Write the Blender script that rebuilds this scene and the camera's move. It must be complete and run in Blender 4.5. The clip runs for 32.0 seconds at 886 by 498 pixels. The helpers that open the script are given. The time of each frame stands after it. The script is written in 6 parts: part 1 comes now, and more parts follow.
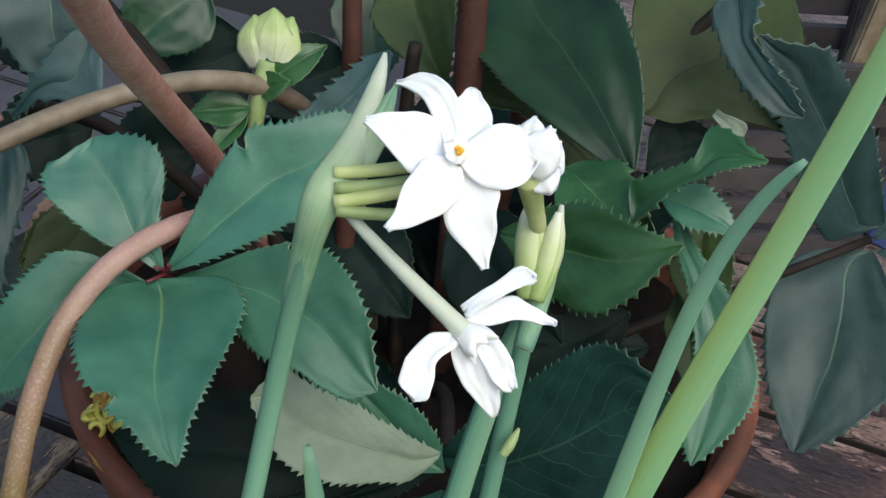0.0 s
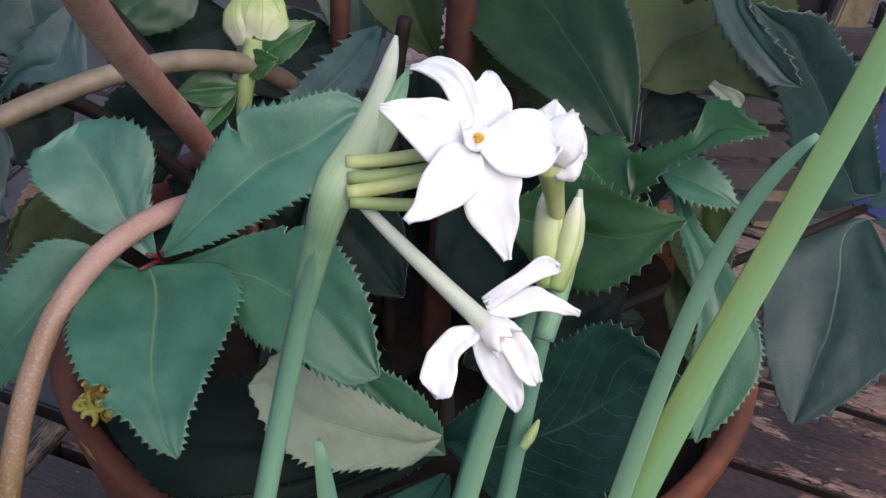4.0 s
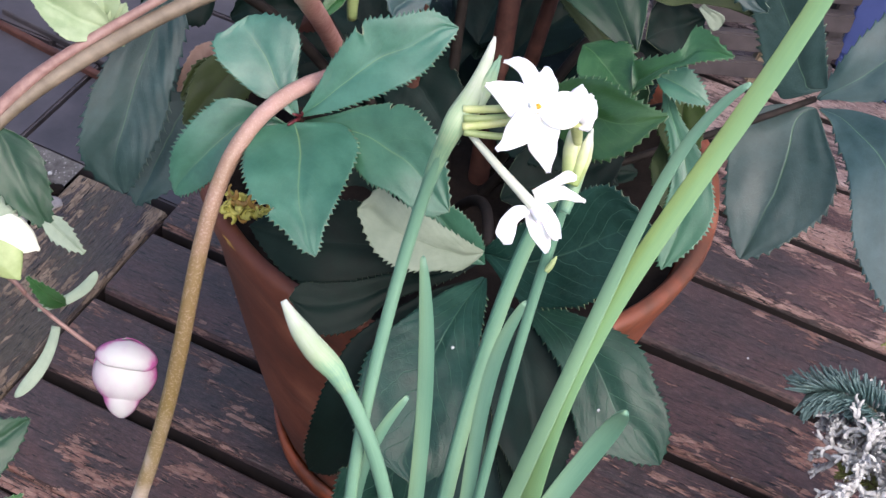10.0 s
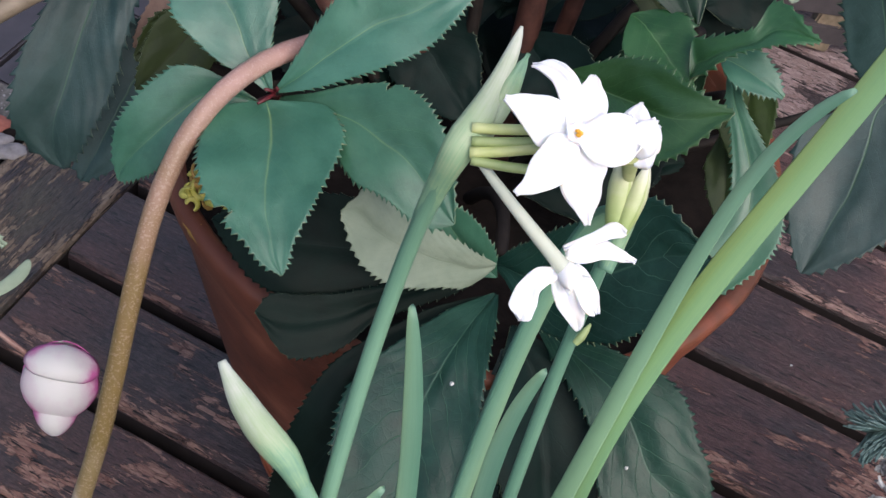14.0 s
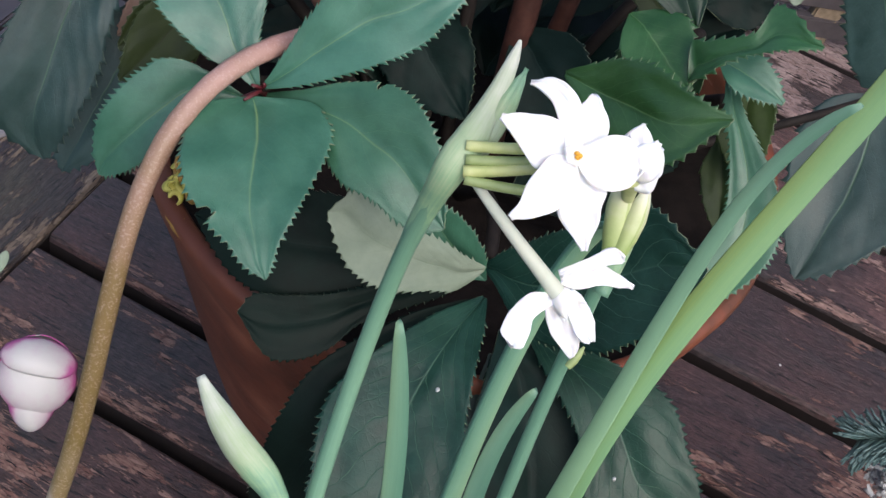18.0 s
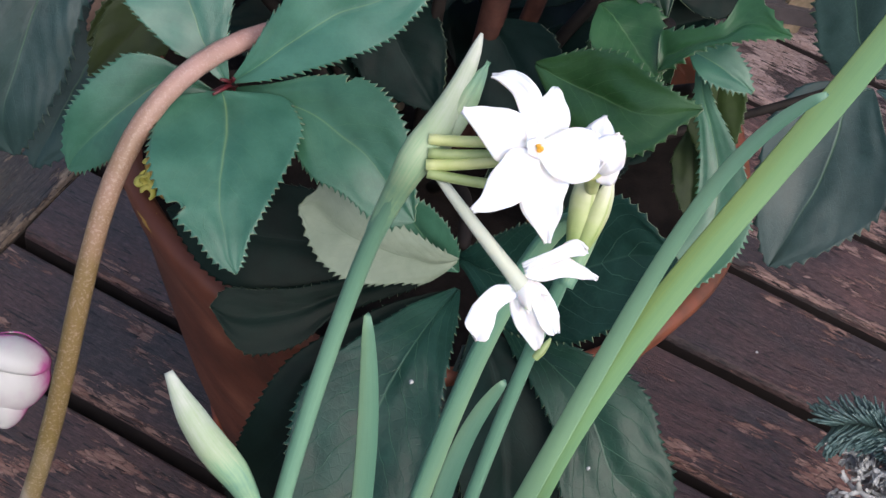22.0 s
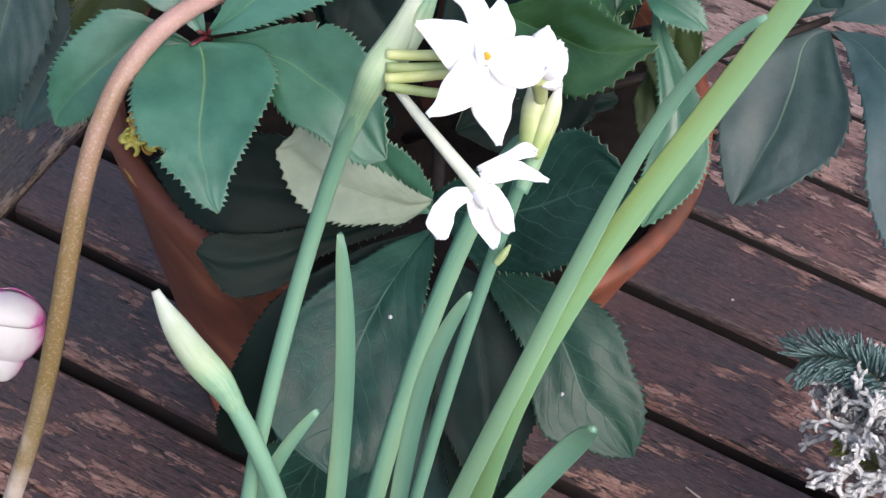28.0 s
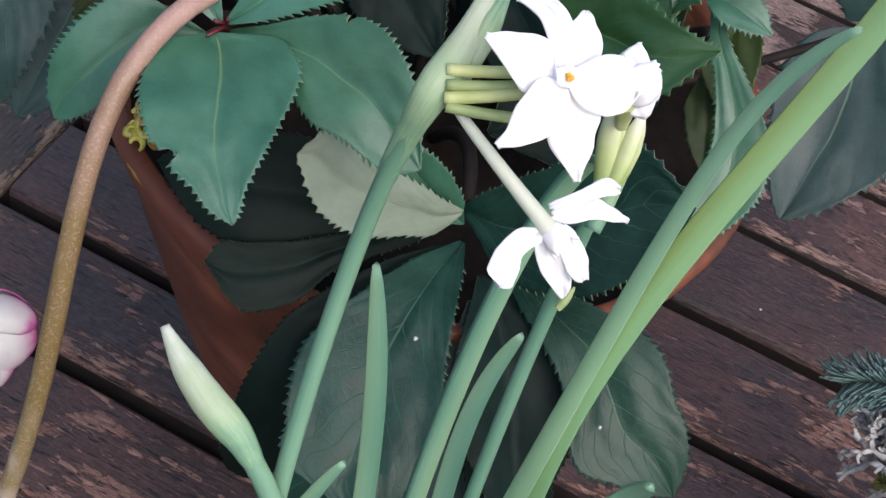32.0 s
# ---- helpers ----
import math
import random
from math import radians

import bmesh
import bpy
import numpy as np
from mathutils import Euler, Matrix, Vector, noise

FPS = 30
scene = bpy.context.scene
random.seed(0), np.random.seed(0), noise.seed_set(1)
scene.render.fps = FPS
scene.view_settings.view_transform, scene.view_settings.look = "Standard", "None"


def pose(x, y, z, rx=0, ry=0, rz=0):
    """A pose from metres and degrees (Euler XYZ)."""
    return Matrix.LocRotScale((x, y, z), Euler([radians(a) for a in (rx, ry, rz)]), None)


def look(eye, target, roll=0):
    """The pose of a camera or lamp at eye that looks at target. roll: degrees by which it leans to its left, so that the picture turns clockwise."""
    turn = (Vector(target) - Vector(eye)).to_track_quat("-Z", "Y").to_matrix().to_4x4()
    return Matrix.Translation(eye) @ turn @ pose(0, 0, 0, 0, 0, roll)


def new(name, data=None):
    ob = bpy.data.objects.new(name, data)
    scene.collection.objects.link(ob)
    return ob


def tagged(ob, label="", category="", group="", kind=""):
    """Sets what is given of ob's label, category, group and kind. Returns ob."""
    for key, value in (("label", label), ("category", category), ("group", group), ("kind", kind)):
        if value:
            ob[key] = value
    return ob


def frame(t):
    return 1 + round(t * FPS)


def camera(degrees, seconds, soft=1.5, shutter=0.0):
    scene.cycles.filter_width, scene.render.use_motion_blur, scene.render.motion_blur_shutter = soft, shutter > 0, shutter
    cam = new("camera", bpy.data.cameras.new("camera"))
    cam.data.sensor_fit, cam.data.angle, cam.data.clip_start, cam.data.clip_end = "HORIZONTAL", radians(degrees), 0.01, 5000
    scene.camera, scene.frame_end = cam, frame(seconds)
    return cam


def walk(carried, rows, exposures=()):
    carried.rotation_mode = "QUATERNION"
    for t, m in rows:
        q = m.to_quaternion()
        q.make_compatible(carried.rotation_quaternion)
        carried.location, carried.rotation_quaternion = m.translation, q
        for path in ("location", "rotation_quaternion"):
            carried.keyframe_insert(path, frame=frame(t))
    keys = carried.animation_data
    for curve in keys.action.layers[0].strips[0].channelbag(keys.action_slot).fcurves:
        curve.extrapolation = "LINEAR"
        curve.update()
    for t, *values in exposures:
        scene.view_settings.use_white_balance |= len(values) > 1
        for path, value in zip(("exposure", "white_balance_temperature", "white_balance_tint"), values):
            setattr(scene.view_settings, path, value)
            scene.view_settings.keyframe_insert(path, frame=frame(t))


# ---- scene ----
# ---- camera ----
# seconds, eye in metres, turn in degrees
cam = camera(36.18, 32.0)
PATH = [
    (0, 0.00360, -0.45038, 0.71232, 53.646, -4.504, 1.892),
    (0.5, -0.00326, -0.43898, 0.70329, 53.477, -3.864, 0.678),
    (1, -0.00670, -0.44526, 0.69646, 52.966, -4.081, 0.105),
    (1.5, -0.00946, -0.44234, 0.70093, 52.752, -4.137, -0.366),
    (2, -0.00458, -0.43784, 0.70341, 52.580, -3.686, 0.125),
    (2.5, -0.00361, -0.43811, 0.70551, 52.520, -3.831, 0.491),
    (4.5, -0.00543, -0.44047, 0.71199, 52.299, -4.568, 0.171),
    (5, -0.00542, -0.44119, 0.71635, 52.094, -5.057, 0.071),
    (5.5, -0.00519, -0.44531, 0.72103, 52.035, -5.450, -0.282),
    (6, -0.01011, -0.45410, 0.73171, 49.059, -5.945, -0.893),
    (6.5, -0.01018, -0.45426, 0.75969, 43.884, -6.003, -0.702),
    (7, -0.00237, -0.45533, 0.79192, 41.526, -5.136, -0.351),
    (7.5, -0.01819, -0.47472, 0.80052, 38.936, -6.125, 2.246),
    (8, -0.03099, -0.49859, 0.82245, 39.434, -6.507, 3.152),
    (8.5, -0.02358, -0.53044, 0.83798, 40.933, -7.060, 2.699),
    (9, -0.02240, -0.55780, 0.85587, 42.018, -7.422, 2.395),
    (9.5, -0.03433, -0.56942, 0.86610, 43.737, -7.316, 2.764),
    (10, -0.03729, -0.58375, 0.86881, 43.384, -7.052, 3.523),
    (10.5, -0.03505, -0.57849, 0.86765, 43.551, -6.812, 3.844),
    (11, -0.02988, -0.55602, 0.85004, 42.403, -6.527, 3.865),
    (11.5, -0.02760, -0.53940, 0.83803, 41.684, -6.111, 3.520),
    (12, -0.02600, -0.52311, 0.83086, 40.805, -5.960, 3.321),
    (12.5, -0.02499, -0.49372, 0.81200, 40.602, -6.426, 4.310),
    (13, -0.03070, -0.46903, 0.80340, 40.883, -7.171, 4.997),
    (13.5, -0.03177, -0.46721, 0.80223, 40.817, -7.289, 5.118),
    (14, -0.03039, -0.46259, 0.79603, 39.976, -8.336, 6.099),
    (14.5, -0.02354, -0.45613, 0.79424, 39.647, -8.810, 6.724),
    (16.5, -0.02729, -0.44330, 0.79209, 38.381, -9.725, 6.307),
    (17, -0.03005, -0.44351, 0.79134, 38.433, -9.438, 6.509),
    (17.5, -0.03299, -0.44366, 0.79254, 38.477, -9.734, 6.516),
    (18, -0.03277, -0.44505, 0.79198, 38.896, -9.535, 6.661),
    (18.5, -0.03189, -0.44382, 0.79369, 38.764, -9.822, 6.407),
    (19, -0.02847, -0.43943, 0.79233, 38.313, -9.281, 6.127),
    (19.5, -0.02921, -0.44007, 0.79192, 38.370, -9.525, 5.854),
    (20, -0.02951, -0.44137, 0.79240, 38.250, -9.611, 5.753),
    (20.5, -0.02797, -0.44132, 0.79298, 38.405, -9.665, 5.706),
    (21, -0.02505, -0.44183, 0.79277, 38.536, -9.526, 5.807),
    (21.5, -0.02653, -0.44236, 0.79374, 38.419, -9.753, 5.623),
    (22, -0.02843, -0.44439, 0.79377, 38.644, -9.693, 5.698),
    (22.5, -0.02832, -0.44542, 0.79470, 38.502, -9.773, 5.847),
    (23, -0.03135, -0.44670, 0.79429, 38.656, -9.887, 6.109),
    (23.5, -0.03491, -0.45593, 0.79584, 38.664, -9.957, 6.844),
    (24, -0.04024, -0.46767, 0.80273, 38.027, -9.640, 7.599),
    (24.5, -0.04728, -0.47731, 0.80763, 38.193, -9.696, 8.072),
    (25, -0.05299, -0.48755, 0.81606, 38.418, -9.560, 8.555),
    (25.5, -0.05320, -0.49511, 0.82253, 38.986, -9.196, 8.305),
    (27.5, -0.04826, -0.54099, 0.86633, 40.723, -9.081, 7.095),
    (28, -0.01916, -0.47728, 0.80252, 38.439, -8.726, 3.904),
    (28.5, 0.00724, -0.41423, 0.74634, 34.813, -6.301, 0.830),
    (29, -0.00081, -0.39152, 0.73702, 35.958, -6.547, 2.442),
    (29.5, -0.01796, -0.38559, 0.74396, 36.358, -8.359, 4.588),
    (30, -0.03031, -0.39387, 0.74710, 36.265, -10.253, 6.627),
    (30.5, -0.02978, -0.39647, 0.75435, 35.624, -10.580, 7.152),
    (31, -0.02907, -0.40084, 0.75570, 36.209, -10.628, 7.005),
    (31.5, -0.02853, -0.40643, 0.75907, 36.614, -10.518, 6.581),
    (32, -0.03306, -0.43327, 0.77005, 37.206, -9.980, 5.140),
]
# stops by which the film's own exposure wanders
EXPOSURES = [(0, 0.27, 6400, 3.5), (2.5, 0.22, 6400, 8.5), (5, 0.17, 6400, 19), (6, 0.4, 6400, 19), (7, 0.47, 6400, 19), (8, 0.95, 6400, 20), (9, 1.13, 6400, 20), (10, 0.97, 6400, 20), (11, 1, 6400, 20), (12, 1.05, 6400, 19), (13, 0.58, 6400, 17), (14, 0.46, 6400, 17), (17, 0.5, 6400, 16), (20, 0.45, 6400, 16), (23, 0.5, 6400, 16), (24, 0.65, 6400, 17), (25.5, 0.82, 6400, 18), (27.5, 0.95, 6400, 18), (28, 0.82, 6400, 18), (28.5, 1.05, 6400, 18), (29, 0.75, 6400, 17), (30, 0.06, 6400, 15), (31, 0.22, 6400, 16), (32, 0.5, 6400, 16)]
walk(cam, [(t, pose(*p)) for t, *p in PATH], EXPOSURES)
# ---- end of camera ----

# ---- world and light ----
world = bpy.data.worlds.new("world")
scene.world = world
world.use_nodes = True
wt = world.node_tree
sky = wt.nodes.new("ShaderNodeTexSky")
sky.sky_type = "NISHITA"
sky.sun_disc = False
sky.sun_elevation = radians(48)
sky.sun_rotation = radians(148)
sky.air_density = 1.0
sky.dust_density = 3.4
wt.links.new(sky.outputs[0], wt.nodes["Background"].inputs[0])
wt.nodes["Background"].inputs[1].default_value = 0.15
sun_data = bpy.data.lights.new("sun", "SUN")
sun_data.energy = 1.3
sun_data.angle = radians(60)
sun_data.color = (1.0, 0.97, 0.93)
sun = new("sun", sun_data)
sun.matrix_world = look((0.7, -1.1, 2.2), (0, 0, 0))


# ---- materials ----
def nodes_of(name):
    m = bpy.data.materials.new(name)
    m.use_nodes = True
    return m, m.node_tree.nodes, m.node_tree.links, m.node_tree.nodes["Principled BSDF"]


def ramp(nodes, links, fac, stops):
    r = nodes.new("ShaderNodeValToRGB")
    el = r.color_ramp.elements
    while len(el) < len(stops):
        el.new(0.5)
    for e, (p, c) in zip(el, stops):
        e.position, e.color = p, (*c, 1)
    links.new(fac, r.inputs[0])
    return r.outputs[0]


def noise_tex(nodes, links, scale, detail=4, rough=0.6, vec=None, dist=0.0):
    n = nodes.new("ShaderNodeTexNoise")
    n.inputs["Scale"].default_value, n.inputs["Detail"].default_value = scale, detail
    n.inputs["Roughness"].default_value, n.inputs["Distortion"].default_value = rough, dist
    if vec is not None:
        links.new(vec, n.inputs["Vector"])
    return n.outputs["Fac"]


def math_node(nodes, links, op, a, b=None, c=None):
    n = nodes.new("ShaderNodeMath")
    n.operation = op
    for i, v in enumerate((a, b, c)):
        if v is None:
            continue
        if isinstance(v, (int, float)):
            n.inputs[i].default_value = v
        else:
            links.new(v, n.inputs[i])
    return n.outputs[0]


def mix_rgb(nodes, links, fac, a, b, blend="MIX"):
    n = nodes.new("ShaderNodeMixRGB")
    n.blend_type = blend
    for i, v in enumerate((fac, a, b)):
        if isinstance(v, (int, float)):
            n.inputs[i].default_value = v
        elif isinstance(v, tuple):
            n.inputs[i].default_value = (*v, 1)
        else:
            links.new(v, n.inputs[i])
    return n.outputs[0]


def bump(nodes, links, bsdf, height, strength, distance):
    b = nodes.new("ShaderNodeBump")
    b.inputs["Strength"].default_value, b.inputs["Distance"].default_value = strength, distance
    links.new(height, b.inputs["Height"])
    links.new(b.outputs[0], bsdf.inputs["Normal"])


def plain(name, c0, c1, rough, scale=60.0, bump_d=0.0004, sss=0.0, rough2=None, spec=0.5):
    """A surface with grain at two scales between two colours."""
    m, n, l, b = nodes_of(name)
    co = n.new("ShaderNodeTexCoord").outputs["Object"]
    f1 = noise_tex(n, l, scale, 5, 0.6, co)
    f2 = noise_tex(n, l, scale * 0.13, 3, 0.5, co)
    mixed = math_node(n, l, "ADD", math_node(n, l, "MULTIPLY", f1, 0.55), math_node(n, l, "MULTIPLY", f2, 0.45))
    l.new(ramp(n, l, mixed, [(0.36, c0), (0.64, c1)]), b.inputs["Base Color"])
    b.inputs["Roughness"].default_value = rough
    b.inputs["Specular IOR Level"].default_value = spec
    if sss:
        b.inputs["Subsurface Weight"].default_value = sss
        b.inputs["Subsurface Radius"].default_value = (0.004, 0.003, 0.002)
        b.inputs["Subsurface Scale"].default_value = 0.5
    bump(n, l, b, f1, 0.5, bump_d)
    return m


def leaf_material(name, dark, light, vein, rough, vein_amount=0.6, spec=0.5, side_veins=0.3, net=0.05, spread=0.4, relief=0.4, net_scale=420):
    """Leaf skin: midrib and side veins along the UV map, a fine vein net, mottling, blotches and dust, puckered relief."""
    m, n, l, b = nodes_of(name)
    uv = n.new("ShaderNodeUVMap").outputs[0]
    sep = n.new("ShaderNodeSeparateXYZ")
    l.new(uv, sep.inputs[0])
    u, v = sep.outputs[0], sep.outputs[1]
    a = math_node(n, l, "ABSOLUTE", math_node(n, l, "SUBTRACT", v, 0.5))
    co = n.new("ShaderNodeTexCoord").outputs["Object"]
    wob = noise_tex(n, l, 45, 3, 0.6, co)
    rib = math_node(n, l, "SUBTRACT", 1.0, math_node(n, l, "SMOOTH_MIN", math_node(n, l, "MULTIPLY", a, 95.0), 1.0, 0.3))
    rib = math_node(n, l, "MULTIPLY", rib, math_node(n, l, "SUBTRACT", 1.0, u))
    along = math_node(n, l, "ADD", math_node(n, l, "SUBTRACT", math_node(n, l, "MULTIPLY", u, 9.0), math_node(n, l, "MULTIPLY", a, 8.0)), math_node(n, l, "MULTIPLY", math_node(n, l, "SUBTRACT", wob, 0.5), 1.1))
    tri = math_node(n, l, "PINGPONG", along, 0.5)
    line = math_node(n, l, "SUBTRACT", 1.0, math_node(n, l, "SMOOTH_MIN", math_node(n, l, "MULTIPLY", tri, 30.0), 1.0, 0.4))
    line = math_node(n, l, "MULTIPLY", math_node(n, l, "MAXIMUM", line, 0.0), math_node(n, l, "SUBTRACT", 1.05, math_node(n, l, "MULTIPLY", a, 1.7)))
    rib = math_node(n, l, "MAXIMUM", rib, 0.0)
    vor = n.new("ShaderNodeTexVoronoi")
    vor.feature = "DISTANCE_TO_EDGE"
    vor.inputs["Scale"].default_value = net_scale
    l.new(co, vor.inputs["Vector"])
    mesh = math_node(n, l, "SUBTRACT", 1.0, math_node(n, l, "MULTIPLY", vor.outputs["Distance"], 13.0))
    mesh = math_node(n, l, "MAXIMUM", mesh, 0.0)
    veins = math_node(n, l, "MAXIMUM", math_node(n, l, "MAXIMUM", rib, math_node(n, l, "MULTIPLY", line, side_veins)), math_node(n, l, "MULTIPLY", mesh, net))
    mott = noise_tex(n, l, 70, 6, 0.7, co)
    big = noise_tex(n, l, 22, 3, 0.6, co, 0.5)
    mixed = math_node(n, l, "ADD", math_node(n, l, "MULTIPLY", mott, 0.5), math_node(n, l, "MULTIPLY", big, 0.5))
    col = ramp(n, l, mixed, [(0.39, dark), (0.61, light)])
    info = n.new("ShaderNodeObjectInfo").outputs["Random"]
    hsv = n.new("ShaderNodeHueSaturation")
    l.new(math_node(n, l, "ADD", 1.0 - spread / 2, math_node(n, l, "MULTIPLY", info, spread)), hsv.inputs["Value"])
    l.new(math_node(n, l, "ADD", 0.478, math_node(n, l, "MULTIPLY", info, 0.03)), hsv.inputs["Hue"])
    l.new(col, hsv.inputs["Color"])
    out = mix_rgb(n, l, math_node(n, l, "MULTIPLY", veins, vein_amount), hsv.outputs[0], vein)
    l.new(out, b.inputs["Base Color"])
    l.new(math_node(n, l, "ADD", rough - 0.16, math_node(n, l, "MULTIPLY", mixed, 0.36)), b.inputs["Roughness"])
    b.inputs["Specular IOR Level"].default_value = spec
    h = math_node(n, l, "SUBTRACT", math_node(n, l, "ADD", math_node(n, l, "MULTIPLY", mott, 0.6), big), math_node(n, l, "ADD", math_node(n, l, "MULTIPLY", math_node(n, l, "MAXIMUM", rib, math_node(n, l, "MULTIPLY", line, 0.15 + 0.5 * side_veins)), 0.5), math_node(n, l, "MULTIPLY", mesh, 0.05)))
    bump(n, l, b, h, relief, 0.0008)
    return m


leaf_green = leaf_material("leaf_green", (0.018, 0.094, 0.055), (0.042, 0.152, 0.097), (0.27, 0.38, 0.13), 0.41, 0.5, 0.76, 0.14, 0.035, 0.25, 0.5)
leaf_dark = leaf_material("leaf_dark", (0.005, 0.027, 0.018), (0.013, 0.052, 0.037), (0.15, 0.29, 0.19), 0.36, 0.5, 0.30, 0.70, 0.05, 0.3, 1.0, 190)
# leaf skin with the shade of the leaves above painted in as near-black
leaf_shaded = leaf_material("leaf_shaded", (0.002, 0.008, 0.006), (0.005, 0.016, 0.013), (0.03, 0.06, 0.05), 0.50, 0.3, 0.12, 0.3)
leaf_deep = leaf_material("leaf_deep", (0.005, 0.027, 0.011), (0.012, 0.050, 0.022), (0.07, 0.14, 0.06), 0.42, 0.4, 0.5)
leaf_blue = leaf_material("leaf_blue", (0.010, 0.035, 0.034), (0.028, 0.064, 0.064), (0.15, 0.28, 0.15), 0.45, 0.5, 0.46, 0.10, 0.03, 0.25, 0.8)
leaf_fresh = leaf_material("leaf_fresh", (0.012, 0.066, 0.018), (0.030, 0.110, 0.036), (0.18, 0.30, 0.12), 0.40, 0.5, 0.6)
leaf_under = leaf_material("leaf_under", (0.17, 0.225, 0.165), (0.23, 0.29, 0.215), (0.07, 0.12, 0.06), 0.6, 0.55, 0.3, 0.4)
leaf_olive = leaf_material("leaf_olive", (0.012, 0.026, 0.005), (0.026, 0.046, 0.009), (0.022, 0.014, 0.008), 0.55, 0.9, 0.3, 0.15)
leaf_dry = leaf_material("leaf_dry", (0.22, 0.15, 0.11), (0.36, 0.27, 0.21), (0.14, 0.09, 0.06), 0.7)
edge_pale = plain("leaf_edge", (0.10, 0.15, 0.08), (0.20, 0.24, 0.14), 0.5)
stem_red = plain("stem_red", (0.30, 0.115, 0.085), (0.50, 0.29, 0.24), 0.45, 300, 0.0004)


def stalk_material():
    """Pinkish where it bends, olive-brown lower down, with pale lenticels."""
    m, n, l, b = nodes_of("stalk_skin")
    sep = n.new("ShaderNodeSeparateXYZ")
    l.new(n.new("ShaderNodeUVMap").outputs[0], sep.inputs[0])
    co = n.new("ShaderNodeTexCoord").outputs["Object"]
    f = noise_tex(n, l, 850, 4, 0.7, co)
    g = noise_tex(n, l, 45, 3, 0.6, co)
    t = math_node(n, l, "ADD", sep.outputs[0], math_node(n, l, "MULTIPLY", math_node(n, l, "SUBTRACT", g, 0.5), 0.25))
    a = ramp(n, l, t, [(0.02, (0.27, 0.115, 0.088)), (0.12, (0.41, 0.250, 0.208)), (0.25, (0.29, 0.182, 0.125)), (0.38, (0.190, 0.128, 0.050)), (0.56, (0.165, 0.120, 0.038)), (0.63, (0.22, 0.17, 0.085)), (0.70, (0.46, 0.40, 0.33))])
    col = mix_rgb(n, l, math_node(n, l, "MULTIPLY", math_node(n, l, "GREATER_THAN", f, 0.56), 0.26), a, (0.56, 0.44, 0.38))
    l.new(col, b.inputs["Base Color"])
    b.inputs["Roughness"].default_value = 0.45
    bump(n, l, b, f, 0.3, 0.0004)
    return m


stalk_skin = stalk_material()
# near-black for the boards' sides: the shade in the gaps, put into colour
edge_shade = plain("edge_shade", (0.009, 0.007, 0.007), (0.024, 0.017, 0.016), 0.8)
bract_pale = plain("bract_pale", (0.16, 0.25, 0.11), (0.32, 0.40, 0.24), 0.5, 70)
stem_grey = plain("stem_grey", (0.10, 0.080, 0.052), (0.23, 0.185, 0.13), 0.55, 120, 0.0006)
stem_pink = plain("stem_pink", (0.17, 0.085, 0.07), (0.30, 0.19, 0.16), 0.5, 200)
stem_crimson = plain("stem_crimson", (0.07, 0.008, 0.012), (0.16, 0.025, 0.030), 0.4, 200)
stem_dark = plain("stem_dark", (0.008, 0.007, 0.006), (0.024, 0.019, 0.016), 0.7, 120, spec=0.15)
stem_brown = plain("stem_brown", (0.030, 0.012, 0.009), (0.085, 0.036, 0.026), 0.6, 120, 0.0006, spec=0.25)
stem_tan = plain("stem_tan", (0.13, 0.10, 0.06), (0.29, 0.23, 0.155), 0.55, 120, 0.0005)
stem_green = plain("stem_green", (0.20, 0.28, 0.10), (0.30, 0.38, 0.16), 0.45, 150)
petal_white = plain("petal_white", (0.80, 0.80, 0.79), (0.85, 0.85, 0.84), 0.6, 90, 0.0001, 0.5)
petal_cream = plain("petal_cream", (0.44, 0.49, 0.37), (0.58, 0.62, 0.51), 0.5, 60, 0.0002, 0.1)
bud_green = plain("bud_green", (0.34, 0.42, 0.13), (0.56, 0.60, 0.30), 0.45, 80, 0.0002, 0.1)
anther_yellow = plain("anther_yellow", (0.75, 0.38, 0.03), (0.85, 0.52, 0.08), 0.6, 300)
# soil colour lowered to near black to carry the shade under the leaves
soil_dark = plain("soil", (0.004, 0.0035, 0.003), (0.016, 0.012, 0.010), 0.95, 90, 0.004, spec=0.1)
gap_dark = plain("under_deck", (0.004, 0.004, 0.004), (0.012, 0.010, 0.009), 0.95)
ochre = plain("ochre_petal", (0.20, 0.10, 0.02), (0.36, 0.22, 0.05), 0.5, 90, 0.0006)
tag_yellow = plain("tag_yellow", (0.34, 0.34, 0.05), (0.62, 0.56, 0.14), 0.4, 200, 0.0006)
blue_paint = plain("blue_paint", (0.09, 0.13, 0.36), (0.13, 0.18, 0.46), 0.45, 20)
lichen_white = plain("lichen_white", (0.36, 0.37, 0.36), (0.56, 0.57, 0.55), 0.9, 200, 0.0008)
needle_blue = plain("needle_blue", (0.045, 0.100, 0.095), (0.115, 0.190, 0.180), 0.5, 200)
needle_green = plain("needle_green", (0.12, 0.15, 0.03), (0.22, 0.24, 0.07), 0.5, 200)
slat_grey = plain("slat_grey", (0.028, 0.025, 0.027), (0.075, 0.066, 0.068), 0.6, 40)
paver_dark = plain("paver_dark", (0.030, 0.028, 0.033), (0.065, 0.058, 0.066), 0.55, 30, 0.001)
thread_pale = plain("thread_pale", (0.3, 0.28, 0.24), (0.5, 0.47, 0.4), 0.7)


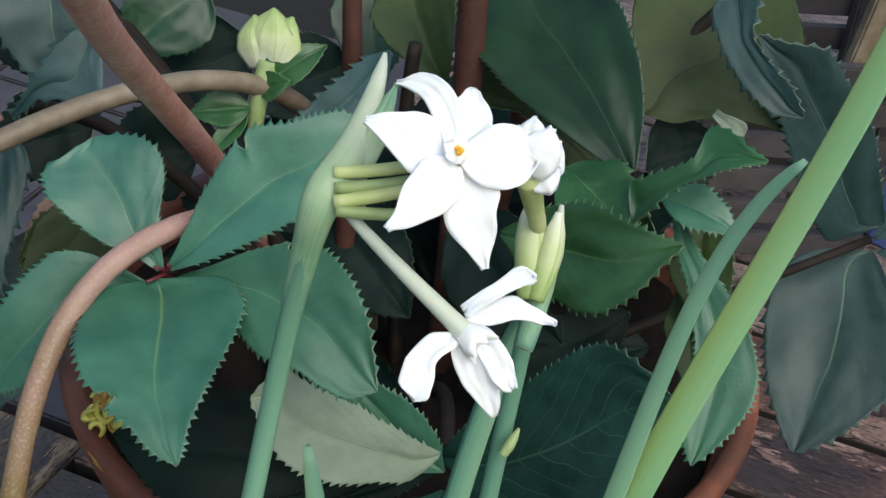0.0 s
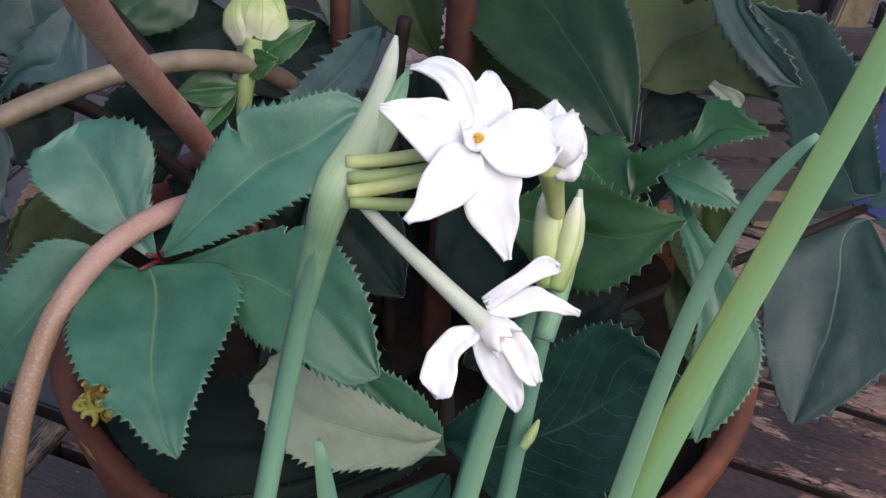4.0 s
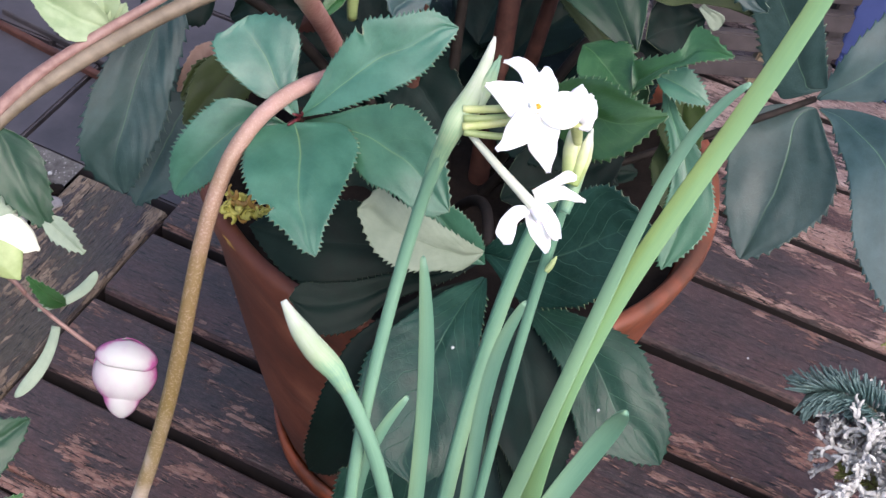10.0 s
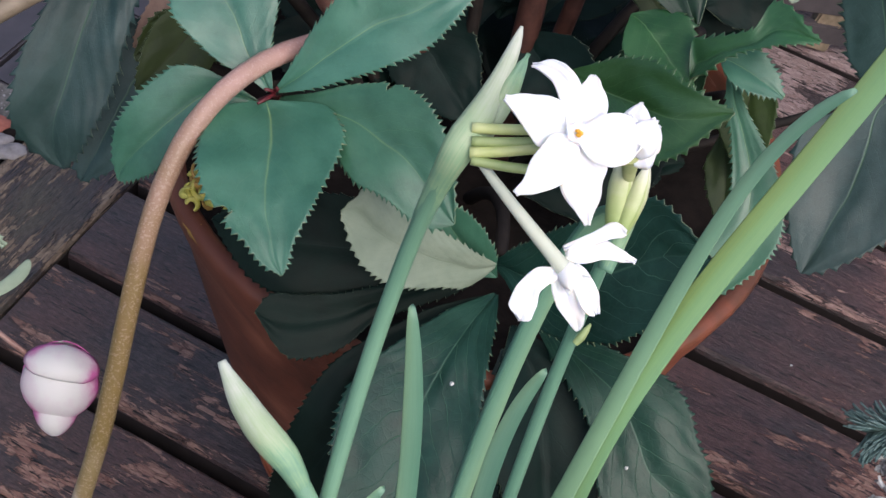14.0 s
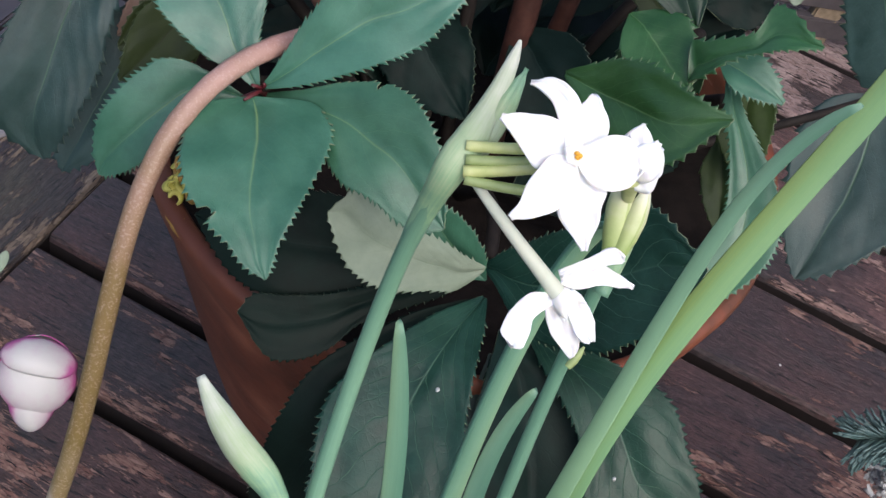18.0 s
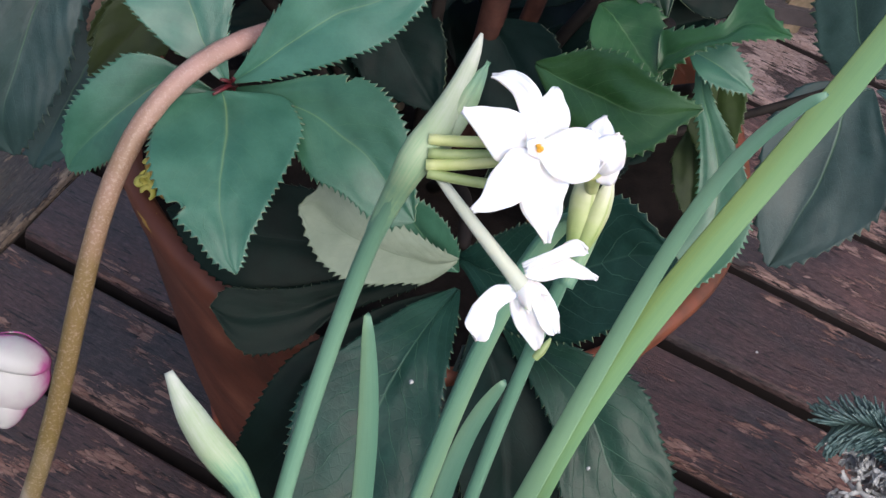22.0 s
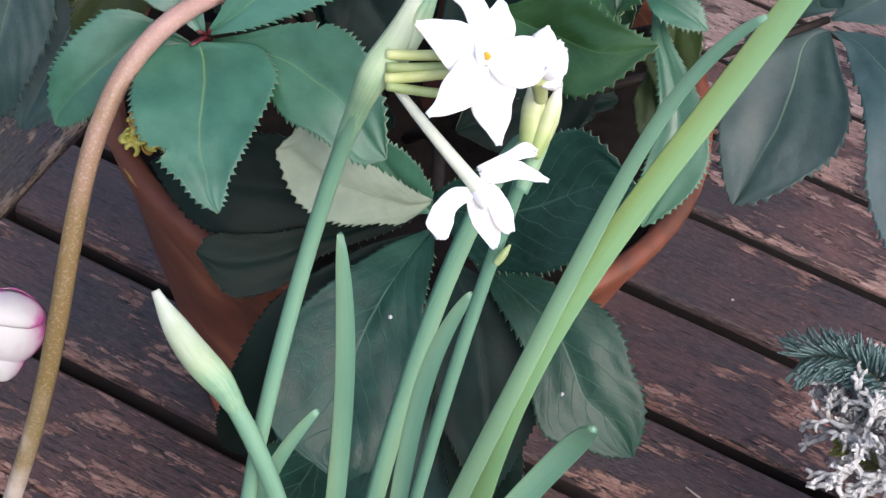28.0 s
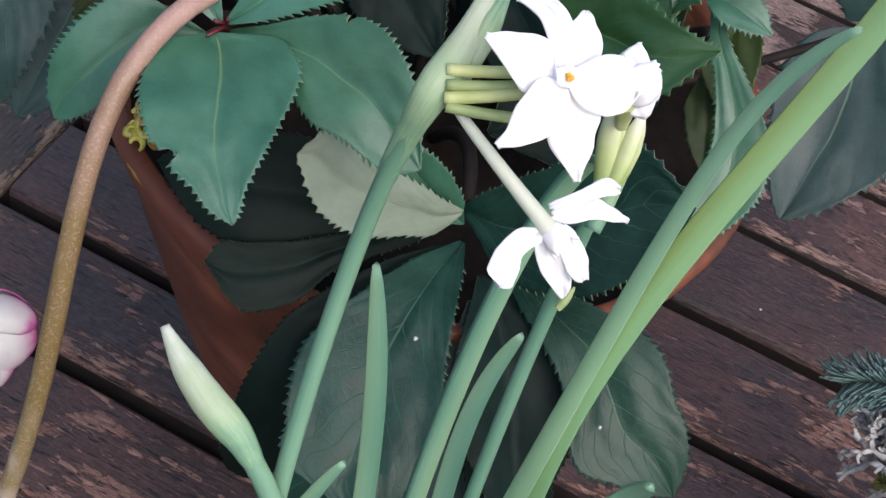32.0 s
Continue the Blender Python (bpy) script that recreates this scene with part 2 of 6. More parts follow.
def blade_material(name, tones, low=None):
    """Strap leaf: fine lines along it; low is the tone that it turns to towards its foot."""
    m, n, l, b = nodes_of(name)
    uv = n.new("ShaderNodeUVMap").outputs[0]
    sep = n.new("ShaderNodeSeparateXYZ")
    l.new(uv, sep.inputs[0])
    comb = n.new("ShaderNodeCombineXYZ")
    l.new(math_node(n, l, "MULTIPLY", sep.outputs[0], 3.0), comb.inputs[0])
    l.new(math_node(n, l, "MULTIPLY", sep.outputs[1], 22.0), comb.inputs[1])
    lines = noise_tex(n, l, 1.6, 3, 0.5, comb.outputs[0])
    co = n.new("ShaderNodeTexCoord").outputs["Object"]
    big = noise_tex(n, l, 9, 3, 0.5, co)
    col = ramp(n, l, math_node(n, l, "ADD", math_node(n, l, "MULTIPLY", lines, 0.22), math_node(n, l, "ADD", math_node(n, l, "MULTIPLY", big, 0.42), math_node(n, l, "MULTIPLY", sep.outputs[1], 0.36))),
               list(zip((0.34, 0.52, 0.68), tones)))
    if low:
        turn = n.new("ShaderNodeMapRange")
        turn.inputs["From Min"].default_value, turn.inputs["From Max"].default_value = 0.16, 0.52
        l.new(sep.outputs[0], turn.inputs["Value"])
        col = mix_rgb(n, l, math_node(n, l, "MULTIPLY", turn.outputs[0], 0.8), col, low)
    l.new(col, b.inputs["Base Color"])
    b.inputs["Roughness"].default_value = 0.42
    bump(n, l, b, lines, 0.2, 0.0004)
    return m


blade_green = blade_material("blade_green", ((0.085, 0.210, 0.140), (0.145, 0.295, 0.190), (0.210, 0.355, 0.200)))
blade_lime = blade_material("blade_lime", ((0.13, 0.275, 0.12), (0.20, 0.350, 0.14), (0.31, 0.42, 0.12)))
blade_teal = blade_material("blade_teal", ((0.085, 0.205, 0.135), (0.140, 0.285, 0.185), (0.190, 0.340, 0.200)), (0.195, 0.345, 0.175))


def spathe_material():
    m, n, l, b = nodes_of("spathe")
    uv = n.new("ShaderNodeUVMap").outputs[0]
    sep = n.new("ShaderNodeSeparateXYZ")
    l.new(uv, sep.inputs[0])
    co = n.new("ShaderNodeTexCoord").outputs["Object"]
    f = noise_tex(n, l, 110, 4, 0.6, co)
    streak = n.new("ShaderNodeCombineXYZ")
    l.new(math_node(n, l, "MULTIPLY", sep.outputs[0], 3.0), streak.inputs[0])
    l.new(math_node(n, l, "MULTIPLY", sep.outputs[1], 24.0), streak.inputs[1])
    f = math_node(n, l, "ADD", math_node(n, l, "MULTIPLY", f, 0.5), math_node(n, l, "MULTIPLY", noise_tex(n, l, 1.5, 3, 0.6, streak.outputs[0]), 0.5))
    t = math_node(n, l, "ADD", math_node(n, l, "MULTIPLY", sep.outputs[0], 0.90), math_node(n, l, "MULTIPLY", math_node(n, l, "SUBTRACT", f, 0.46), 1.25))
    l.new(ramp(n, l, t, [(0.05, (0.47, 0.51, 0.43)), (0.28, (0.37, 0.45, 0.31)), (0.48, (0.32, 0.42, 0.25)), (0.72, (0.21, 0.36, 0.205)), (0.95, (0.125, 0.275, 0.185))]), b.inputs["Base Color"])
    b.inputs["Roughness"].default_value = 0.5
    bump(n, l, b, f, 0.3, 0.0004)
    return m


spathe_skin = spathe_material()


def bud_material():
    """Closed bud: creamy white at the tip, yellow-green towards its foot, with green lines along it."""
    m, n, l, b = nodes_of("bud_skin")
    sep = n.new("ShaderNodeSeparateXYZ")
    l.new(n.new("ShaderNodeUVMap").outputs[0], sep.inputs[0])
    co = n.new("ShaderNodeTexCoord").outputs["Object"]
    f = noise_tex(n, l, 160, 4, 0.6, co)
    stripe = math_node(n, l, "PINGPONG", math_node(n, l, "MULTIPLY", sep.outputs[1], 3.0), 0.5)
    t = math_node(n, l, "ADD", sep.outputs[0], math_node(n, l, "MULTIPLY", math_node(n, l, "SUBTRACT", f, 0.5), 0.5))
    t = math_node(n, l, "ADD", t, math_node(n, l, "MULTIPLY", math_node(n, l, "LESS_THAN", stripe, 0.05), 0.25))
    l.new(ramp(n, l, t, [(0.05, (0.66, 0.67, 0.57)), (0.35, (0.54, 0.58, 0.37)), (0.65, (0.39, 0.47, 0.20)), (1.0, (0.25, 0.35, 0.11))]), b.inputs["Base Color"])
    b.inputs["Roughness"].default_value = 0.45
    bump(n, l, b, f, 0.2, 0.0003)
    return m


bud_skin = bud_material()


def pink_material():
    m, n, l, b = nodes_of("petal_pink")
    uv = n.new("ShaderNodeUVMap").outputs[0]
    sep = n.new("ShaderNodeSeparateXYZ")
    l.new(uv, sep.inputs[0])
    a = math_node(n, l, "MULTIPLY", math_node(n, l, "ABSOLUTE", math_node(n, l, "SUBTRACT", sep.outputs[1], 0.5)), 2.0)
    co = n.new("ShaderNodeTexCoord").outputs["Object"]
    f = noise_tex(n, l, 60, 4, 0.6, co)
    t = math_node(n, l, "ADD", math_node(n, l, "MULTIPLY", math_node(n, l, "POWER", a, 1.6), 0.50), math_node(n, l, "MULTIPLY", f, 1.0))
    l.new(ramp(n, l, t, [(0.50, (0.52, 0.52, 0.50)), (0.73, (0.50, 0.42, 0.46)), (0.97, (0.44, 0.10, 0.28))]), b.inputs["Base Color"])
    b.inputs["Roughness"].default_value = 0.5
    bump(n, l, b, f, 0.2, 0.0003)
    return m


petal_pink = pink_material()


def clay_material(name, gain):
    """Mottled clay with lime bloom, dark on one side with soaked-up water and painted-in shade."""
    m, n, l, b = nodes_of(name)
    co = n.new("ShaderNodeTexCoord").outputs["Object"]
    f1 = noise_tex(n, l, 130, 6, 0.65, co)
    f2 = noise_tex(n, l, 11, 4, 0.6, co, 0.6)
    col = ramp(n, l, f2, [(0.36, (0.075 * gain, 0.030 * gain**0.6, 0.013)), (0.5, (0.21 * gain, 0.058 * gain**0.6, 0.026)), (0.72, (0.32 * gain, 0.115 * gain**0.6, 0.060))])
    col = mix_rgb(n, l, math_node(n, l, "MULTIPLY", f1, 0.35), col, (0.17, 0.055, 0.03))
    mp = n.new("ShaderNodeMapping")
    mp.inputs["Scale"].default_value = (2, 2, 26)
    l.new(co, mp.inputs[0])
    f3 = noise_tex(n, l, 4, 5, 0.6, mp.outputs[0])
    col = mix_rgb(n, l, math_node(n, l, "MULTIPLY", math_node(n, l, "GREATER_THAN", f3, 0.64), 0.14), col, (0.48, 0.30, 0.22))
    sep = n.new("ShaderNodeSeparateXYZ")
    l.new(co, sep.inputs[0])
    # darker towards minus x: wet clay and the foliage's shade in one colour
    wet_shade = n.new("ShaderNodeMapRange")
    wet_shade.inputs["From Min"].default_value, wet_shade.inputs["From Max"].default_value = -0.02, -0.10
    l.new(math_node(n, l, "ADD", sep.outputs[0], math_node(n, l, "MULTIPLY", math_node(n, l, "SUBTRACT", f2, 0.5), 0.25)), wet_shade.inputs["Value"])
    col = mix_rgb(n, l, math_node(n, l, "MULTIPLY", wet_shade.outputs[0], 0.6), col, (0.060, 0.019, 0.011))
    l.new(col, b.inputs["Base Color"])
    b.inputs["Roughness"].default_value = 0.55
    bump(n, l, b, math_node(n, l, "ADD", f1, math_node(n, l, "MULTIPLY", f3, 0.6)), 0.35, 0.0012)
    return m


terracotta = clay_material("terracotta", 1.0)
fresh_clay = clay_material("fresh_clay", 2.0)


def plank_material(name, shift, tint=(0.074, 0.038, 0.033), bare_low=(0.120, 0.050, 0.035), bare_high=(0.40, 0.255, 0.200)):
    """Old dark stain, flaking off in blocky chips along the grain (local x) and at the board's edges; short open checks."""
    m, n, l, b = nodes_of(name)
    co = n.new("ShaderNodeTexCoord").outputs["Object"]
    info = n.new("ShaderNodeObjectInfo").outputs["Random"]
    off = n.new("ShaderNodeVectorMath")
    off.operation = "ADD"
    cx = n.new("ShaderNodeCombineXYZ")
    l.new(math_node(n, l, "MULTIPLY", info, 37.0), cx.inputs[0])
    l.new(math_node(n, l, "MULTIPLY", info, 11.0), cx.inputs[1])
    l.new(co, off.inputs[0])
    l.new(cx.outputs[0], off.inputs[1])

    def stretched(sx, sy):
        mp = n.new("ShaderNodeMapping")
        mp.inputs["Scale"].default_value = (sx, sy, sy)
        l.new(off.outputs[0], mp.inputs[0])
        return mp.outputs[0]

    def cells(sx, sy, feature):
        v = n.new("ShaderNodeTexVoronoi")
        v.feature = feature
        v.inputs["Scale"].default_value = 1.0
        if feature == "F1":
            v.distance = "CHEBYCHEV"
        l.new(stretched(sx, sy), v.inputs["Vector"])
        return v

    def shade(f, lo, hi):
        r = n.new("ShaderNodeMapRange")
        r.inputs["From Min"].default_value, r.inputs["From Max"].default_value = lo, hi
        l.new(f, r.inputs["Value"])
        return r.outputs[0]

    fibre = noise_tex(n, l, 9.0, 6, 0.70, stretched(11, 105))
    grain = noise_tex(n, l, 5.0, 6, 0.68, stretched(6, 52), 0.4)
    checks = noise_tex(n, l, 6.0, 2, 0.5, stretched(9, 74))
    patch = noise_tex(n, l, 2.4, 4, 0.62, stretched(7.5, 17), 0.35)
    fine = noise_tex(n, l, 210, 5, 0.72, off.outputs[0])
    zone = noise_tex(n, l, 6.0, 2, 0.5, off.outputs[0])
    tone = noise_tex(n, l, 3.4, 3, 0.55, stretched(2.2, 4.5))
    csep = n.new("ShaderNodeSeparateColor")
    l.new(cells(80, 310, "F1").outputs["Color"], csep.inputs[0])
    wide = n.new("ShaderNodeSeparateColor")
    l.new(cells(30, 165, "F1").outputs["Color"], wide.inputs[0])
    sep = n.new("ShaderNodeSeparateXYZ")
    l.new(co, sep.inputs[0])
    edge = math_node(n, l, "MULTIPLY", math_node(n, l, "ABSOLUTE", math_node(n, l, "SUBTRACT", sep.outputs[1], 0.043)), 23.0)
    edge = math_node(n, l, "SUBTRACT", math_node(n, l, "POWER", edge, 7.0), math_node(n, l, "MULTIPLY", math_node(n, l, "LESS_THAN", sep.outputs[2], -0.0050), 9.0))
    mixed = math_node(n, l, "ADD", math_node(n, l, "MULTIPLY", fine, 0.42), math_node(n, l, "MULTIPLY", fibre, 0.58))
    stain = ramp(n, l, mixed, [(0.32, (0.012, 0.0096, 0.0096)), (0.5, (0.034, 0.0256, 0.0262)), (0.68, (0.105, 0.078, 0.075))])
    reddish = ramp(n, l, mixed, [(0.34, tuple(0.40 * p for p in tint)), (0.5, tint), (0.66, tuple(2.1 * p for p in tint))])
    stain = mix_rgb(n, l, math_node(n, l, "MULTIPLY", shade(tone, 0.40, 0.60), 0.8), stain, reddish)
    raw = ramp(n, l, math_node(n, l, "ADD", math_node(n, l, "MULTIPLY", mixed, 0.78), math_node(n, l, "MULTIPLY", csep.outputs[1], 0.22)), [(0.30, bare_low), (0.50, tuple((p + q) / 2 for p, q in zip(bare_low, bare_high))), (0.70, bare_high)])
    place = math_node(n, l, "ADD", math_node(n, l, "MULTIPLY", zone, 0.55), math_node(n, l, "ADD", math_node(n, l, "MULTIPLY", edge, 0.085), math_node(n, l, "MULTIPLY", patch, 0.70)))
    loose = math_node(n, l, "ADD", place, math_node(n, l, "ADD", math_node(n, l, "MULTIPLY", csep.outputs[0], 0.085), math_node(n, l, "MULTIPLY", wide.outputs[0], 0.105)))
    loose = math_node(n, l, "ADD", loose, math_node(n, l, "MULTIPLY", math_node(n, l, "SUBTRACT", fibre, 0.5), 0.30))
    bare = math_node(n, l, "MULTIPLY", shade(loose, 0.800 - shift, 0.810 - shift), math_node(n, l, "ADD", 0.45, math_node(n, l, "MULTIPLY", fine, 0.95)))
    bare.node.use_clamp = True
    worn = shade(loose, 0.735 - shift, 0.80 - shift)
    col = mix_rgb(n, l, math_node(n, l, "MULTIPLY", worn, 0.45), stain, (0.085, 0.045, 0.036))
    col = mix_rgb(n, l, math_node(n, l, "MULTIPLY", bare, 0.92), col, raw)
    rift = math_node(n, l, "MULTIPLY", math_node(n, l, "LESS_THAN", cells(80, 310, "DISTANCE_TO_EDGE").outputs["Distance"], 0.055), math_node(n, l, "MULTIPLY", worn, shade(fine, 0.42, 0.56)))
    crack = math_node(n, l, "MAXIMUM", math_node(n, l, "LESS_THAN", checks, 0.355), math_node(n, l, "LESS_THAN", grain, 0.315))
    crack = math_node(n, l, "MAXIMUM", crack, math_node(n, l, "MULTIPLY", rift, 0.55))
    col = mix_rgb(n, l, crack, col, (0.007, 0.006, 0.006))
    grit = math_node(n, l, "GREATER_THAN", noise_tex(n, l, 620, 2, 0.6, off.outputs[0]), 0.765)
    col = mix_rgb(n, l, math_node(n, l, "MULTIPLY", grit, 0.45), col, (0.30, 0.27, 0.25))
    l.new(col, b.inputs["Base Color"])
    l.new(math_node(n, l, "ADD", 0.38, math_node(n, l, "MULTIPLY", bare, 0.4)), b.inputs["Roughness"])
    h = math_node(n, l, "ADD", math_node(n, l, "MULTIPLY", grain, 0.5), math_node(n, l, "ADD", math_node(n, l, "MULTIPLY", fine, 0.22), math_node(n, l, "MULTIPLY", fibre, 0.35)))
    h = math_node(n, l, "SUBTRACT", h, math_node(n, l, "ADD", math_node(n, l, "MULTIPLY", bare, 0.45), math_node(n, l, "MULTIPLY", crack, 0.9)))
    bump(n, l, b, h, 0.9, 0.0030)
    return m


plank_stain = plank_material("plank_stain", 0.0)
plank_worn = plank_material("plank_worn", 0.025, (0.083, 0.041, 0.035), (0.16, 0.062, 0.043))
plank_pink = plank_material("plank_pink", 0.05, (0.118, 0.062, 0.054), (0.17, 0.085, 0.068), (0.40, 0.28, 0.24))
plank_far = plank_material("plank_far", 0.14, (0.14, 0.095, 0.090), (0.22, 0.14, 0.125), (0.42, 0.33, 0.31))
plank_mossy = plank_material("plank_mossy", 0.03, (0.064, 0.054, 0.034), (0.12, 0.080, 0.050), (0.34, 0.26, 0.18))


def concrete_material():
    """Rough grey concrete with pale and dark grains and damp, mossy stains."""
    m, n, l, b = nodes_of("concrete")
    co = n.new("ShaderNodeTexCoord").outputs["Object"]
    f = noise_tex(n, l, 160, 6, 0.75, co)
    g = noise_tex(n, l, 14, 4, 0.6, co, 0.4)
    col = ramp(n, l, math_node(n, l, "ADD", math_node(n, l, "MULTIPLY", f, 0.5), math_node(n, l, "MULTIPLY", g, 0.5)), [(0.36, (0.045, 0.042, 0.036)), (0.5, (0.115, 0.108, 0.100)), (0.64, (0.22, 0.21, 0.20))])
    vor = n.new("ShaderNodeTexVoronoi")
    vor.inputs["Scale"].default_value = 260
    l.new(co, vor.inputs["Vector"])
    col = mix_rgb(n, l, math_node(n, l, "MULTIPLY", math_node(n, l, "LESS_THAN", vor.outputs["Distance"], 0.22), 0.6), col, (0.42, 0.41, 0.40))
    l.new(col, b.inputs["Base Color"])
    b.inputs["Roughness"].default_value = 0.85
    bump(n, l, b, f, 0.8, 0.003)
    return m


concrete = concrete_material()
brick_red = plain("brick_red", (0.17, 0.045, 0.032), (0.34, 0.12, 0.085), 0.8, 150, 0.0008)
stone_grey = plain("stone_grey", (0.13, 0.12, 0.12), (0.30, 0.28, 0.27), 0.8, 120, 0.0008)


# ---- building helpers ----
def v3(p):
    return Vector(p)


def part(name, bm, material, parent=None, label="", smooth=True):
    """Links a bmesh as one mesh object, as a part of parent where one is given. Points are in world metres."""
    me = bpy.data.meshes.new(name)
    bm.normal_update()
    bm.to_mesh(me)
    bm.free()
    for m in material if isinstance(material, (list, tuple)) else (material,):
        me.materials.append(m)
    if smooth:
        me.polygons.foreach_set("use_smooth", [True] * len(me.polygons))
    ob = new(name, me)
    if parent is not None:
        ob.parent = parent
        ob.matrix_parent_inverse = Matrix.Translation(-parent.location) if parent.type == "EMPTY" else Matrix.Identity(4)
    if label:
        ob["label"] = label
    return ob


def thing(name, at, label, category, group=""):
    ob = new(name)
    ob.empty_display_size = 0.02
    ob.location = at
    return tagged(ob, label, category, group)


def bezier(ctrl, k):
    pts = [v3(c) for c in ctrl]
    n = len(pts) - 1
    return [sum((math.comb(n, i) * s**i * (1 - s) ** (n - i) * p for i, p in enumerate(pts)), Vector()) for s in (j / (k - 1) for j in range(k))]


def frames_along(pts, hint):
    """A side and an up vector at each point of a path, carried along without twisting."""
    out, up = [], v3(hint)
    for i, p in enumerate(pts):
        t = (pts[min(i + 1, len(pts) - 1)] - pts[max(i - 1, 0)]).normalized()
        up = (up - t * up.dot(t)).normalized()
        out.append((t.cross(up).normalized(), up.copy(), t))
    return out


def tube(pts, radius, sides=10, hint=(0, -0.7, 0.7), flat=1.0, caps=True, bm=None, bumpy=0.0):
    """A round or oval rod along a path; radius is a number or a function of 0..1."""
    bm = bm or bmesh.new()
    uvl = bm.loops.layers.uv.verify()
    rings = []
    fr = frames_along(pts, hint)
    for i, p in enumerate(pts):
        s = i / (len(pts) - 1)
        r = radius(s) if callable(radius) else radius
        side, up, _ = fr[i]
        ring = []
        for j in range(sides):
            a = 2 * math.pi * j / sides
            k = 1 + (bumpy * (noise.noise(p * 60 + Vector((j, 0, 0))) if bumpy else 0))
            ring.append(bm.verts.new(p + side * (math.cos(a) * r * k) + up * (math.sin(a) * r * flat * k)))
        rings.append(ring)
    for i in range(len(rings) - 1):
        for j in range(sides):
            f = bm.faces.new((rings[i][j], rings[i][(j + 1) % sides], rings[i + 1][(j + 1) % sides], rings[i + 1][j]))
            for lp, (a, b) in zip(f.loops, ((i, j), (i, j + 1), (i + 1, j + 1), (i + 1, j))):
                lp[uvl].uv = (a / (len(rings) - 1), b / sides)
    if caps:
        bm.faces.new(list(reversed(rings[0])))
        bm.faces.new(rings[-1])
    return bm


def sheet(rows, thick, normals=None):
    """A thin solid skin over a grid of points, with UVs along and across; slots: 0 top, 1 underside, 2 rim."""
    bm = bmesh.new()
    uvl = bm.loops.layers.uv.verify()
    nr, nc = len(rows), len(rows[0])
    top = [[bm.verts.new(p) for p in r] for r in rows]
    low = []
    for i in range(nr):
        r = []
        for j in range(nc):
            du = rows[min(i + 1, nr - 1)][j] - rows[max(i - 1, 0)][j]
            dv = rows[i][min(j + 1, nc - 1)] - rows[i][max(j - 1, 0)]
            nn = du.cross(dv)
            nn = nn.normalized() if nn.length > 1e-12 else Vector((0, 0, 1))
            r.append(bm.verts.new(rows[i][j] - nn * thick))
        low.append(r)
    uv = lambda i, j: (i / (nr - 1), j / (nc - 1))  # noqa: E731

    def face(vs, ij, slot):
        f = bm.faces.new(vs)
        f.material_index = slot
        for lp, c in zip(f.loops, ij):
            lp[uvl].uv = uv(*c)

    for i in range(nr - 1):
        for j in range(nc - 1):
            ij = ((i, j), (i + 1, j), (i + 1, j + 1), (i, j + 1))
            face([top[a][b] for a, b in ij], ij, 0)
            ij = ij[::-1]
            face([low[a][b] for a, b in ij], ij, 1)
    for i in range(nr - 1):
        for j, flip in ((0, False), (nc - 1, True)):
            q = [top[i][j], low[i][j], low[i + 1][j], top[i + 1][j]]
            ij = [(i, j), (i, j), (i + 1, j), (i + 1, j)]
            face(q[::-1] if flip else q, ij[::-1] if flip else ij, 2)
    for j in range(nc - 1):
        for i, flip in ((0, True), (nr - 1, False)):
            q = [top[i][j], low[i][j], low[i][j + 1], top[i][j + 1]]
            ij = [(i, j), (i, j), (i, j + 1), (i, j + 1)]
            face(q[::-1] if flip else q, ij[::-1] if flip else ij, 2)
    return bm


LEAF_OVAL = ((0, 0.04), (0.05, 0.24), (0.12, 0.54), (0.22, 0.84), (0.34, 1.0), (0.46, 0.99), (0.6, 0.86), (0.75, 0.62), (0.86, 0.40), (0.94, 0.19), (1, 0.01))
LEAF_ROUND = ((0, 0.04), (0.08, 0.22), (0.2, 0.5), (0.35, 0.78), (0.55, 0.98), (0.7, 1.0), (0.83, 0.88), (0.92, 0.66), (0.97, 0.42), (1, 0.1))
LEAF_BROAD = ((0, 0.05), (0.02, 0.30), (0.06, 0.58), (0.13, 0.85), (0.24, 1.0), (0.40, 0.98), (0.55, 0.88), (0.68, 0.72), (0.8, 0.50), (0.89, 0.32), (0.95, 0.17), (1, 0.01))
LEAF_EGG = ((0, 0.08), (0.03, 0.42), (0.09, 0.74), (0.2, 0.95), (0.38, 1.0), (0.58, 0.96), (0.75, 0.82), (0.87, 0.60), (0.95, 0.34), (1, 0.04))

SPIKE = (0.0, 0.10, 0.30, 0.62, 1.0)
PLACES = (0.06, 0.15, 0.28, 0.42, 0.56, 0.70, 0.83, 0.93)


def eased(x, xs, ys):
    """A smooth curve through places xs with heights ys."""
    i = min(max(int(np.searchsorted(xs, x)) - 1, 0), len(xs) - 2)
    h = xs[i + 1] - xs[i]
    t = (x - xs[i]) / h
    slope = [(ys[min(j + 1, len(ys) - 1)] - ys[max(j - 1, 0)]) / (xs[min(j + 1, len(xs) - 1)] - xs[max(j - 1, 0)]) for j in (i, i + 1)]
    return ((2 * t - 3) * t * t + 1) * ys[i] + (t - 1) ** 2 * t * h * slope[0] + (3 - 2 * t) * t * t * ys[i + 1] + (t - 1) * t * t * h * slope[1]


